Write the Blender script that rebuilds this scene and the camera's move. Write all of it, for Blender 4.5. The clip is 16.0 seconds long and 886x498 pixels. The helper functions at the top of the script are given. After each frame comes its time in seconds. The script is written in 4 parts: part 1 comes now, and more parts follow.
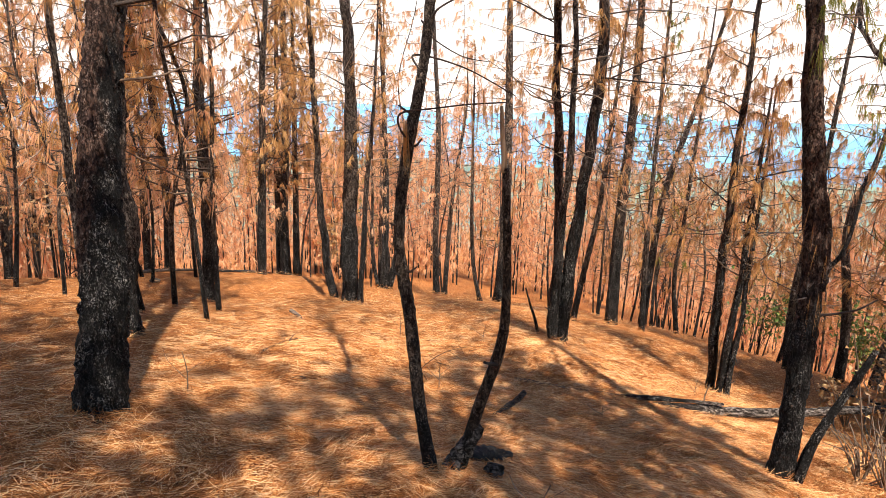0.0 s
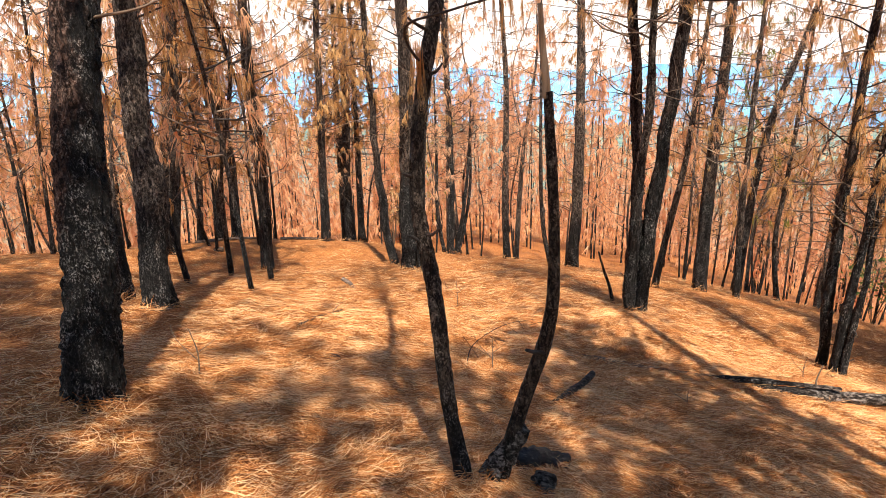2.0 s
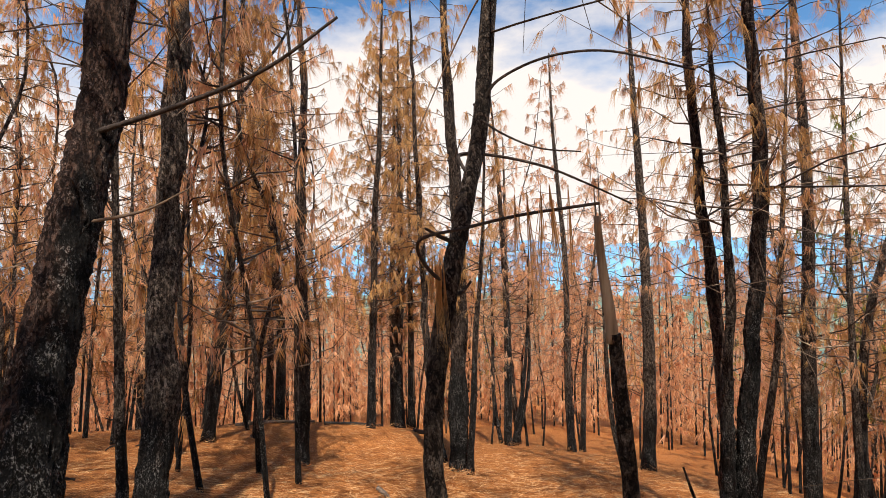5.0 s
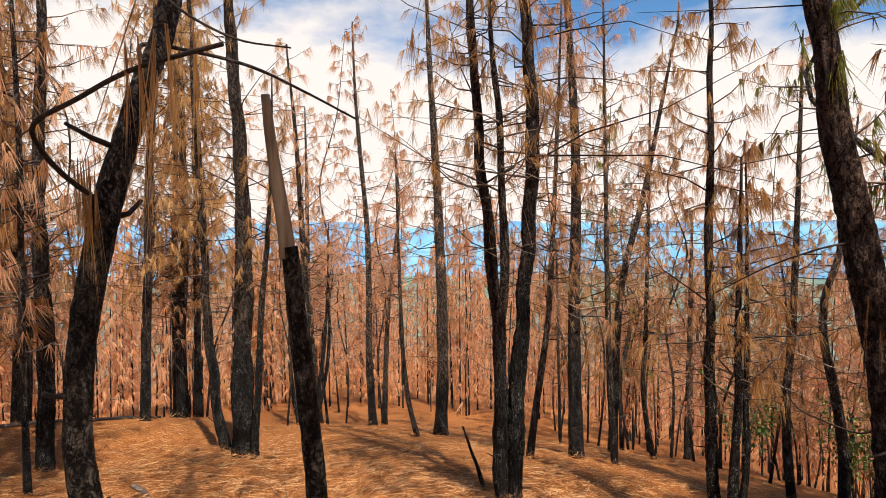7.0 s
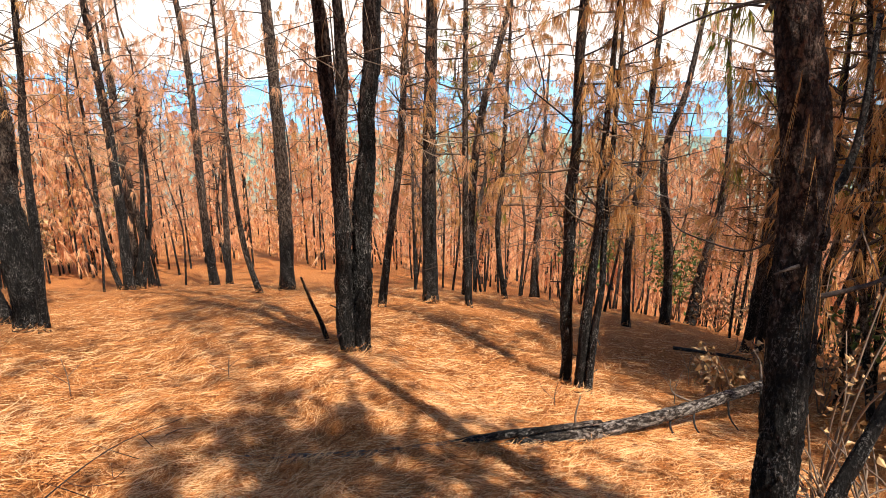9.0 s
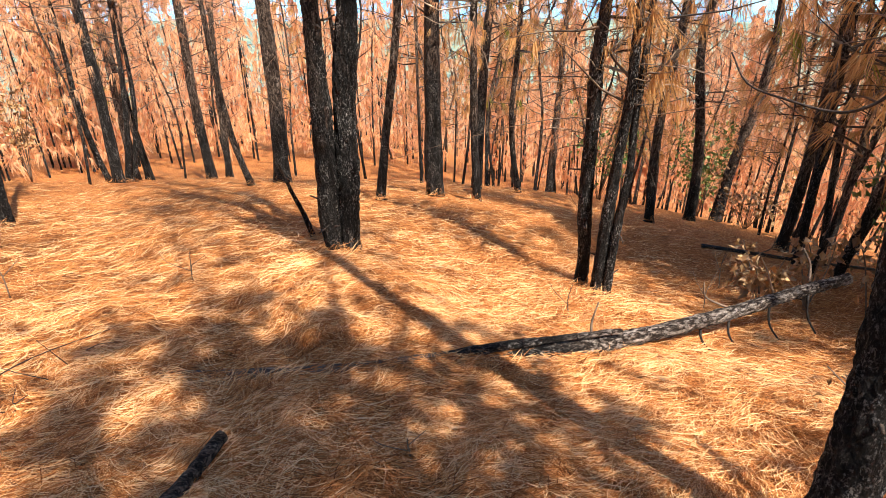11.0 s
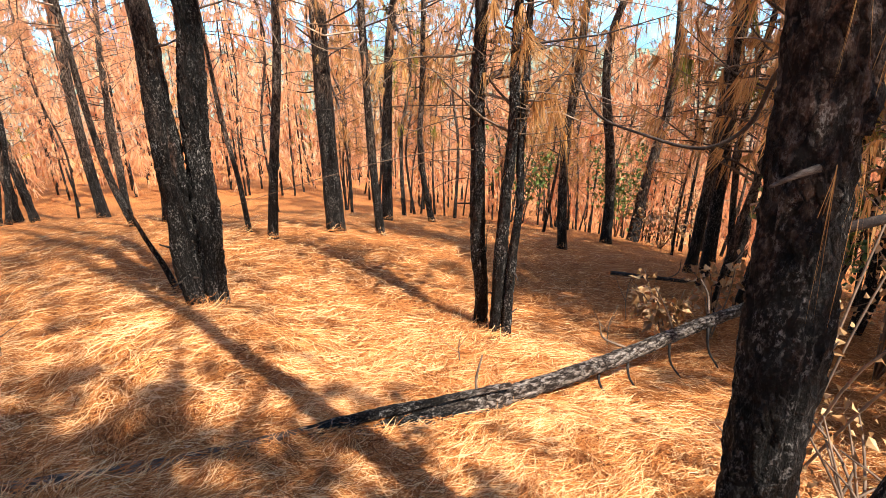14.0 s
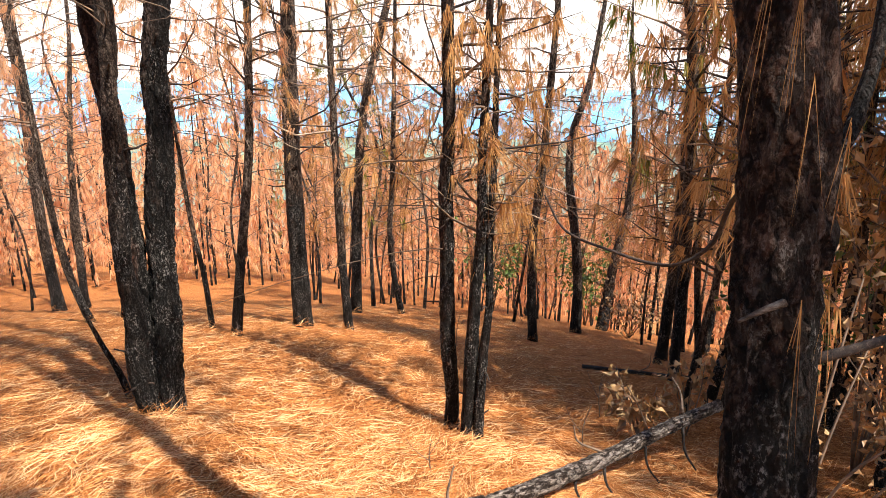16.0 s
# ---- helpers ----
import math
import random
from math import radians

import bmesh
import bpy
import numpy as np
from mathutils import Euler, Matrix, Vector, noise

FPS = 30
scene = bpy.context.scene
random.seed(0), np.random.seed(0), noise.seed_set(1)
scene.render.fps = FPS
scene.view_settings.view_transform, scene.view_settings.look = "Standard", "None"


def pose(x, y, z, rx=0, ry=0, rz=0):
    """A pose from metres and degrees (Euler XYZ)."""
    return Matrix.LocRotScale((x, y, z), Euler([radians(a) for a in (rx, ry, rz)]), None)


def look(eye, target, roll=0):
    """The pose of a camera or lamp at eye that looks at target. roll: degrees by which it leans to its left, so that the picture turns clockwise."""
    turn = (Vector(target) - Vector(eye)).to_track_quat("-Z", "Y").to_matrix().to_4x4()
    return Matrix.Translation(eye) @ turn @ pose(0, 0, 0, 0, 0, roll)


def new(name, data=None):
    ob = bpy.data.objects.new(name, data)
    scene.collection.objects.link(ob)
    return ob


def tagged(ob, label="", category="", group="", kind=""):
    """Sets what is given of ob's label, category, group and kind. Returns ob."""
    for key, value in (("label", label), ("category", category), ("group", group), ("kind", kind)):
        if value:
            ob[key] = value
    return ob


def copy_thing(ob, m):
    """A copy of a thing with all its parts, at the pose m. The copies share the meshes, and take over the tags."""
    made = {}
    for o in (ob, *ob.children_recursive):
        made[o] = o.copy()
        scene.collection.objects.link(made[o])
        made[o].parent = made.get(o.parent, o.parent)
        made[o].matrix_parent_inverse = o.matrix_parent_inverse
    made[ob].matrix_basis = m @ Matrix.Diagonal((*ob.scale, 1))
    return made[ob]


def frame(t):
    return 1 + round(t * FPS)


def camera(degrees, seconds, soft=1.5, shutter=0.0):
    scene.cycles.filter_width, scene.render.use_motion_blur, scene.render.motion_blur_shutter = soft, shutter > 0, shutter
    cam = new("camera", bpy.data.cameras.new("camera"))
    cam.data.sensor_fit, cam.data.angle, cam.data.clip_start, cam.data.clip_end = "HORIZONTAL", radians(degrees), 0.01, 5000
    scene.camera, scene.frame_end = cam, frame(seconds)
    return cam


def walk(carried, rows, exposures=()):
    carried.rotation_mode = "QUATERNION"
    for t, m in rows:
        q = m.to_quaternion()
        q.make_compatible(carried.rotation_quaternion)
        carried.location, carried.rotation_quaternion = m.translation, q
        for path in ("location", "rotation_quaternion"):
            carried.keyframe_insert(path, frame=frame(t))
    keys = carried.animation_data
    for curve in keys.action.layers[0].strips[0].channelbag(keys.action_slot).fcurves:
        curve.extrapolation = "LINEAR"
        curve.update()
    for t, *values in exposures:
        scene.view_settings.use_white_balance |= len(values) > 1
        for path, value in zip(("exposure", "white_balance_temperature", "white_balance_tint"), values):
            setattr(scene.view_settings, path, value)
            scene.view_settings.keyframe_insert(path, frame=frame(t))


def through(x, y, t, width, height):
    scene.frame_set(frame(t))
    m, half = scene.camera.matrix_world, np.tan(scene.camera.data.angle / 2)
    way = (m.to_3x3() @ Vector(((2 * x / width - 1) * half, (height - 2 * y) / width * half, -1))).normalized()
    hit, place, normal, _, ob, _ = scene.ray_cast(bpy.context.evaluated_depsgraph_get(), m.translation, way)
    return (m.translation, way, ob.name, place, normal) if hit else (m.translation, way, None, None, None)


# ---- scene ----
cam = camera(76.0, 16.0, soft=0.6)
PATH = [
    (0, (0.205, 0.469, 2.065), (0.303, 4.373, 1.200), 1.78),
    (0.5, (0.387, 0.714, 1.912), (0.463, 4.579, 0.884), 0.72),
    (1, (0.572, 0.849, 1.874), (0.595, 4.706, 0.815), -0.02),
    (1.5, (0.521, 1.031, 1.913), (0.365, 4.884, 0.851), -0.86),
    (2, (0.492, 1.310, 1.837), (0.047, 5.127, 0.729), -1.27),
    (2.5, (0.543, 1.510, 1.787), (-0.071, 5.305, 0.680), -1.42),
    (3, (0.537, 1.587, 1.807), (-0.279, 5.371, 0.799), -1.26),
    (3.2, (0.513, 1.645, 1.829), (-0.390, 5.422, 0.868), -1.43),
    (5.3, (0.555, 2.328, 2.062), (-0.263, 6.240, 2.222), -1.58),
    (5.5, (0.640, 2.408, 2.062), (-0.032, 6.347, 2.237), -1.33),
    (6, (0.800, 2.422, 1.973), (0.534, 6.411, 2.082), -0.87),
    (6.5, (0.963, 2.430, 1.890), (1.027, 6.430, 1.911), -0.52),
    (7, (0.917, 2.602, 1.819), (1.333, 6.579, 1.735), -0.78),
    (7.5, (0.905, 2.935, 1.729), (1.660, 6.851, 1.419), -1.43),
    (8, (1.206, 3.286, 1.545), (2.160, 7.128, 0.971), -1.12),
    (8.5, (1.343, 3.545, 1.444), (2.486, 7.291, 0.631), -0.32),
    (9, (1.346, 3.716, 1.347), (2.670, 7.334, 0.271), 0.16),
    (9.5, (1.561, 3.885, 1.228), (2.943, 7.393, -0.111), 0.04),
    (10, (1.633, 4.089, 1.149), (2.932, 7.533, -0.416), -0.39),
    (10.2, (1.648, 4.164, 1.114), (2.893, 7.591, -0.529), -0.62),
    (12.3, (2.011, 4.775, 0.842), (3.088, 8.190, -0.942), -0.00),
    (12.5, (2.026, 4.825, 0.856), (3.139, 8.238, -0.908), 0.23),
    (13, (2.157, 4.874, 0.869), (3.483, 8.245, -0.829), 0.82),
    (13.5, (2.311, 4.840, 0.889), (3.772, 8.165, -0.786), 0.69),
    (14, (2.465, 4.745, 0.913), (4.022, 8.063, -0.690), -0.07),
    (14.5, (2.562, 4.721, 0.915), (4.140, 8.059, -0.623), -0.35),
    (15, (2.591, 4.729, 0.934), (4.218, 8.113, -0.444), -0.22),
    (15.5, (2.560, 4.758, 0.982), (4.265, 8.170, -0.223), 0.21),
    (16, (2.502, 4.809, 1.009), (4.333, 8.212, -0.023), 0.66),
]
walk(cam, [(t, look(eye, target, roll)) for t, eye, target, roll in PATH],
     exposures=[(0.0, 0.95, 6900, 15), (3.0, 1.0, 6900, 15), (5.5, 0.22, 6900, 15), (7.0, 0.28, 6900, 15), (8.0, 0.50, 6900, 15), (9.0, 0.85, 6900, 15), (10.0, 1.10, 6900, 15), (13.0, 1.35, 6900, 15), (14.5, 1.35, 6900, 15), (16.0, 1.20, 6900, 15)])

# ---- light: high sun from behind the first view, broken cloud ----
SUN = Vector((0.214, -0.53, 0.82)).normalized()
sun = new("sun", bpy.data.lights.new("sun", "SUN"))
sun.data.energy, sun.data.angle, sun.data.color = 5.0, radians(0.8), (1.0, 0.93, 0.82)
sun.matrix_world = look(SUN * 60, (0, 0, 0))

world = bpy.data.worlds.new("sky")
scene.world = world
world.use_nodes = True
wn, wl = world.node_tree.nodes, world.node_tree.links
wn.clear()
w_out, w_bg = wn.new("ShaderNodeOutputWorld"), wn.new("ShaderNodeBackground")
w_sky, w_co, w_map = wn.new("ShaderNodeTexSky"), wn.new("ShaderNodeTexCoord"), wn.new("ShaderNodeMapping")
w_sky.sky_type, w_sky.sun_disc = "NISHITA", False
w_sky.sun_elevation, w_sky.sun_rotation = math.asin(SUN.z), math.atan2(SUN.x, SUN.y)
w_sky.air_density, w_sky.dust_density, w_sky.ozone_density = 1.0, 0.1, 3.5
w_noise, w_ramp, w_mix, w_sep = wn.new("ShaderNodeTexNoise"), wn.new("ShaderNodeValToRGB"), wn.new("ShaderNodeMixRGB"), wn.new("ShaderNodeSeparateXYZ")
w_add, w_mul = wn.new("ShaderNodeMath"), wn.new("ShaderNodeMath")
w_map.inputs["Scale"].default_value = (1.0, 1.0, 2.2)
w_map.inputs["Location"].default_value = (0.35, 0.1, 0.2)
w_noise.inputs["Scale"].default_value, w_noise.inputs["Detail"].default_value, w_noise.inputs["Roughness"].default_value = 2.2, 9, 0.55
w_ramp.color_ramp.elements[0].position, w_ramp.color_ramp.elements[1].position = 0.44, 0.58
w_mul.operation, w_mul.inputs[1].default_value = "MULTIPLY", -1.15
w_add.operation = "ADD"
w_add2 = wn.new("ShaderNodeMath")
w_add2.operation, w_add2.inputs[1].default_value = "ADD", 0.40
wl.new(w_co.outputs["Generated"], w_map.inputs["Vector"])
wl.new(w_map.outputs["Vector"], w_noise.inputs["Vector"])
wl.new(w_co.outputs["Generated"], w_sep.inputs[0])
wl.new(w_sep.outputs["Z"], w_mul.inputs[0])
wl.new(w_noise.outputs["Fac"], w_add.inputs[0])
wl.new(w_mul.outputs[0], w_add.inputs[1])
wl.new(w_add.outputs[0], w_add2.inputs[0])
wl.new(w_add2.outputs[0], w_ramp.inputs["Fac"])
wl.new(w_ramp.outputs["Color"], w_mix.inputs["Fac"])
w_deep = wn.new("ShaderNodeMixRGB")
w_deep.blend_type, w_deep.inputs["Fac"].default_value, w_deep.inputs["Color2"].default_value = "MULTIPLY", 1.0, (0.76, 1.22, 1.42, 1)
wl.new(w_sky.outputs["Color"], w_deep.inputs["Color1"])
wl.new(w_deep.outputs["Color"], w_mix.inputs["Color1"])
w_mix.inputs["Color2"].default_value = (8.7, 8.5, 8.2, 1)
wl.new(w_mix.outputs["Color"], w_bg.inputs["Color"])
w_bg.inputs["Strength"].default_value = 0.095
wl.new(w_bg.outputs[0], w_out.inputs[0])

# ---- materials ----


def material(name, rough=0.8):
    mat = bpy.data.materials.new(name)
    mat.use_nodes = True
    n, l = mat.node_tree.nodes, mat.node_tree.links
    b = n["Principled BSDF"]
    b.inputs["Roughness"].default_value = rough
    return mat, n, l, b


def coords(n, l, scale=(1, 1, 1), source="Object"):
    c, m = n.new("ShaderNodeTexCoord"), n.new("ShaderNodeMapping")
    m.inputs["Scale"].default_value = scale
    l.new(c.outputs[source], m.inputs["Vector"])
    return m.outputs["Vector"]


def noise_node(n, l, vec, scale, detail=5, rough=0.55):
    t = n.new("ShaderNodeTexNoise")
    t.inputs["Scale"].default_value, t.inputs["Detail"].default_value, t.inputs["Roughness"].default_value = scale, detail, rough
    if vec is not None:
        l.new(vec, t.inputs["Vector"])
    return t.outputs["Fac"]


def ramp(n, l, fac, *stops):
    r = n.new("ShaderNodeValToRGB")
    e = r.color_ramp.elements
    while len(e) < len(stops):
        e.new(0.5)
    for k, (p, c) in enumerate(stops):
        e[k].position, e[k].color = p, (*c, 1) if len(c) == 3 else c
    l.new(fac, r.inputs["Fac"])
    return r.outputs["Color"]


def mix(n, l, fac, a, b, mode="MIX"):
    m = n.new("ShaderNodeMixRGB")
    m.blend_type = mode
    for sock, v in ((m.inputs["Fac"], fac), (m.inputs["Color1"], a), (m.inputs["Color2"], b)):
        if isinstance(v, (int, float)):
            sock.default_value = v
        elif isinstance(v, tuple):
            sock.default_value = (*v, 1)
        else:
            l.new(v, sock)
    return m.outputs["Color"]


def calc(n, l, op, a, b=0.0):
    m = n.new("ShaderNodeMath")
    m.operation = op
    for sock, v in ((m.inputs[0], a), (m.inputs[1], b)):
        if isinstance(v, (int, float)):
            sock.default_value = v
        else:
            l.new(v, sock)
    return m.outputs[0]


def bump(n, l, b, height, strength=0.6, distance=0.02):
    m = n.new("ShaderNodeBump")
    m.inputs["Strength"].default_value, m.inputs["Distance"].default_value = strength, distance
    l.new(height, m.inputs["Height"])
    l.new(m.outputs[0], b.inputs["Normal"])


def bark_material(name, char_top, brown, grey, fine=1.0, stretch=0.22, side=None, fleck=0.6, lie=None):
    """Plated pine bark, burnt black from the ground up to about char_top metres, with a ragged edge. lie: the x of the burnt end of a lying stem."""
    def along(s):
        return (1, 1, s) if lie is None else (s, 1, 1)

    mat, n, l, b = material(name)
    raw = coords(n, l)
    wob = n.new("ShaderNodeTexNoise")
    wob.inputs["Scale"].default_value, wob.inputs["Detail"].default_value = 16.0, 4
    l.new(raw, wob.inputs["Vector"])
    shift = n.new("ShaderNodeVectorMath")
    shift.operation, shift.inputs[3].default_value = "SCALE", 0.085
    l.new(wob.outputs["Color"], shift.inputs[0])
    moved = n.new("ShaderNodeVectorMath")
    moved.operation = "ADD"
    l.new(coords(n, l, along(stretch)), moved.inputs[0])
    l.new(shift.outputs[0], moved.inputs[1])

    def cells(feature, scale):
        v = n.new("ShaderNodeTexVoronoi")
        v.feature, v.inputs["Scale"].default_value = feature, scale * fine
        l.new(moved.outputs[0], v.inputs["Vector"])
        return v

    rough = noise_node(n, l, coords(n, l, along(0.45)), 30, 6, 0.7)
    gap = calc(n, l, "ADD", cells("DISTANCE_TO_EDGE", 34).outputs["Distance"], calc(n, l, "MULTIPLY", calc(n, l, "SUBTRACT", rough, 0.5), 1.1))
    crack = ramp(n, l, gap, (0.0, (0, 0, 0)), (0.22, (1, 1, 1)))
    flake = n.new("ShaderNodeSeparateXYZ")
    l.new(cells("F1", 34).outputs["Color"], flake.inputs[0])
    grain = noise_node(n, l, coords(n, l, along(0.4)), 95, 6, 0.75)
    speck = ramp(n, l, noise_node(n, l, coords(n, l, along(0.6)), 90, 5, 0.75), (0.505, (0, 0, 0)), (0.57, (1, 1, 1)))
    patchy = ramp(n, l, noise_node(n, l, coords(n, l, along(0.5)), 8, 5, 0.65), (0.45, (0.10, 0.10, 0.10)), (0.57, (fleck, fleck, fleck)))
    ashy = calc(n, l, "MULTIPLY", speck, patchy)
    tone_ = calc(n, l, "ADD", 0.45, calc(n, l, "MULTIPLY", flake.outputs["X"], 0.8))
    grit = ramp(n, l, grain, (0.34, (0.25, 0.25, 0.25)), (0.66, (1.6, 1.6, 1.6)))
    plate = mix(n, l, ramp(n, l, rough, (0.42, (0, 0, 0)), (0.62, (1, 1, 1))), brown, grey)
    plate = mix(n, l, 0.85, mix(n, l, 1.0, plate, tone_, "MULTIPLY"), grit, "MULTIPLY")
    plate = mix(n, l, ashy, plate, tuple(min(0.5, 1.7 * c + 0.08) for c in grey))
    alive = mix(n, l, crack, tuple(0.16 * c for c in brown), plate)
    soot = mix(n, l, 1.0, mix(n, l, 1.0, (0.0085, 0.0076, 0.007), tone_, "MULTIPLY"), grit, "MULTIPLY")
    soot = mix(n, l, ashy, soot, (0.42, 0.41, 0.39))
    soot = mix(n, l, crack, (0.003, 0.003, 0.003), soot)
    sep = n.new("ShaderNodeSeparateXYZ")
    l.new(raw, sep.inputs[0])
    rise = sep.outputs["Z"] if lie is None else calc(n, l, "SUBTRACT", sep.outputs["X"], lie)
    edge = calc(n, l, "ADD", rise, calc(n, l, "MULTIPLY", calc(n, l, "SUBTRACT", noise_node(n, l, coords(n, l, along(0.4)), 4.0, 5, 0.6), 0.5), 2.6 * char_top))
    if side:
        turn, facing = n.new("ShaderNodeNewGeometry"), n.new("ShaderNodeVectorMath")
        facing.operation, facing.inputs[1].default_value = "DOT_PRODUCT", side
        l.new(turn.outputs["Normal"], facing.inputs[0])
        edge = calc(n, l, "ADD", edge, facing.outputs["Value"])
    tone = n.new("ShaderNodeMapRange")
    tone.inputs["From Min"].default_value, tone.inputs["From Max"].default_value = 0.75 * char_top, 1.25 * char_top
    l.new(edge, tone.inputs["Value"])
    l.new(mix(n, l, tone.outputs[0], soot, alive), b.inputs["Base Color"])
    l.new(ramp(n, l, grain, (0.3, (0.5, 0.5, 0.5)), (0.7, (0.92, 0.92, 0.92))), b.inputs["Roughness"])
    h = calc(n, l, "ADD", calc(n, l, "MULTIPLY", crack, calc(n, l, "ADD", 0.4, calc(n, l, "MULTIPLY", flake.outputs["Z"], 0.7))), calc(n, l, "ADD", calc(n, l, "MULTIPLY", grain, 0.6), calc(n, l, "MULTIPLY", rough, 1.2)))
    bump(n, l, b, h, 1.0, 0.035)
    b.inputs["Specular IOR Level"].default_value = 0.2
    return mat


BARK = [
    bark_material("bark_burnt", 2.0, (0.066, 0.038, 0.025), (0.150, 0.115, 0.090), 1.2),
    bark_material("bark_black", 3.4, (0.070, 0.032, 0.020), (0.100, 0.072, 0.056), 1.0, 0.22, (-1.3, 0.0, 0.0), 0.75),
    bark_material("bark_pale", 1.3, (0.095, 0.060, 0.040), (0.215, 0.172, 0.138), 1.3),
    bark_material("bark_red", 1.6, (0.075, 0.032, 0.019), (0.135, 0.085, 0.064), 0.9, 0.22, (-1.0, -0.1, 0.0), 0.75),
    bark_material("bark_scaly", 0.9, (0.072, 0.045, 0.032), (0.200, 0.160, 0.130), 1.15, 0.36),
    bark_material("bark_fine", 0.45, (0.060, 0.039, 0.026), (0.150, 0.118, 0.090), 1.6, 0.45, None, 0.7),
    bark_material("bark_red_plated", 2.2, (0.080, 0.031, 0.018), (0.145, 0.095, 0.070), 0.8, 0.28, (-0.7, 0.0, 0.0), 0.5),
]
LOGBARK = bark_material("bark_log", 0.8, (0.13, 0.092, 0.070), (0.42, 0.37, 0.32), 1.0, 0.30, None, 0.6, 3.3)
ASHBARK = bark_material("bark_ashen", 0.01, (0.040, 0.038, 0.036), (0.19, 0.185, 0.18), 0.75, 0.75, None, 0.7, -50.0)
STUBBARK = bark_material("bark_stub", 0.35, (0.055, 0.038, 0.030), (0.17, 0.14, 0.115), 1.2, 0.35, None, 0.6, 0.6)


def needle_material(name, stops, through=0.35, own_share=0.45):
    """Dead pine needles, their colour spread over the clumps and the trees."""
    mat, n, l, b = material(name, 0.6)
    b.inputs["Specular IOR Level"].default_value = 0.12
    g, o = n.new("ShaderNodeNewGeometry"), n.new("ShaderNodeObjectInfo")
    own = calc(n, l, "ADD", calc(n, l, "MULTIPLY", g.outputs["Random Per Island"], own_share), calc(n, l, "MULTIPLY", o.outputs["Random"], 0.3))
    patch = noise_node(n, l, coords(n, l), 1.6, 2)
    fac = calc(n, l, "ADD", own, calc(n, l, "MULTIPLY", calc(n, l, "SUBTRACT", patch, 0.36), 0.9))
    col = ramp(n, l, fac, *stops)
    l.new(col, b.inputs["Base Color"])
    tr, ms = n.new("ShaderNodeBsdfTranslucent"), n.new("ShaderNodeMixShader")
    l.new(col, tr.inputs["Color"])
    ms.inputs[0].default_value = through
    l.new(b.outputs[0], ms.inputs[1])
    l.new(tr.outputs[0], ms.inputs[2])
    l.new(ms.outputs[0], n["Material Output"].inputs["Surface"])
    return mat


# Rust needles, stops paled towards salmon: the far wood's haze is in the colour.
RUST = needle_material("needles_rust", ((0.05, (0.52, 0.25, 0.125)), (0.4, (0.83, 0.48, 0.26)), (0.75, (0.94, 0.64, 0.40)), (1.0, (0.95, 0.75, 0.52))), 0.55)
TAN = needle_material("needles_tan", ((0.05, (0.24, 0.115, 0.045)), (0.4, (0.52, 0.27, 0.10)), (0.75, (0.72, 0.44, 0.18)), (1.0, (0.80, 0.57, 0.29))), 0.42)
GREEN = needle_material("needles_half_green", ((0.05, (0.09, 0.14, 0.025)), (0.4, (0.22, 0.24, 0.045)), (0.75, (0.52, 0.38, 0.10)), (1.0, (0.66, 0.42, 0.14))), 0.42)
# Needle tones differ, stretched further to paint glints and shaded gaps between needles.
LITTER = needle_material("needle_litter", ((0.12, (0.085, 0.027, 0.008)), (0.48, (0.40, 0.140, 0.037)), (0.82, (0.75, 0.325, 0.105)), (1.0, (0.95, 0.62, 0.31))), 0.15, 0.95)

TWIG, n_, l_, b_ = material("twig_wood", 0.85)
gi = n_.new("ShaderNodeNewGeometry")
tw = ramp(n_, l_, gi.outputs["Random Per Island"], (0.0, (0.022, 0.015, 0.011)), (0.45, (0.10, 0.068, 0.046)), (0.75, (0.26, 0.18, 0.12)), (1.0, (0.46, 0.36, 0.26)))
l_.new(mix(n_, l_, 0.8, tw, ramp(n_, l_, noise_node(n_, l_, coords(n_, l_), 11, 4), (0.35, (0.4, 0.4, 0.4)), (0.65, (1.2, 1.2, 1.2))), "MULTIPLY"), b_.inputs["Base Color"])
bump(n_, l_, b_, noise_node(n_, l_, coords(n_, l_), 90, 3), 0.5, 0.004)
DARKTWIG, n_, l_, b_ = material("dark_branch_bark", 0.85)
gv = noise_node(n_, l_, coords(n_, l_), 60, 6, 0.7)
l_.new(ramp(n_, l_, gv, (0.35, (0.010, 0.008, 0.007)), (0.55, (0.045, 0.030, 0.022)), (0.75, (0.15, 0.11, 0.08))), b_.inputs["Base Color"])
bump(n_, l_, b_, gv, 0.9, 0.008)

GREYWOOD, n_, l_, b_ = material("weathered_wood", 0.85)
gv = noise_node(n_, l_, coords(n_, l_, (0.16, 1, 1)), 60, 8, 0.7)
gp = noise_node(n_, l_, coords(n_, l_, (0.5, 1, 1)), 7, 5, 0.6)
gs = noise_node(n_, l_, coords(n_, l_, (0.05, 1, 1)), 130, 5, 0.7)
gc = ramp(n_, l_, gv, (0.36, (0.05, 0.037, 0.028)), (0.5, (0.19, 0.145, 0.112)), (0.66, (0.36, 0.295, 0.24)))
gc = mix(n_, l_, 0.7, gc, ramp(n_, l_, gs, (0.38, (0.25, 0.25, 0.25)), (0.6, (1.2, 1.2, 1.2))), "MULTIPLY")
l_.new(mix(n_, l_, ramp(n_, l_, gp, (0.45, (0, 0, 0)), (0.6, (0.8, 0.8, 0.8))), gc, (0.075, 0.052, 0.038)), b_.inputs["Base Color"])
bump(n_, l_, b_, calc(n_, l_, "ADD", gv, gs), 0.9, 0.012)
b_.inputs["Specular IOR Level"].default_value = 0.25

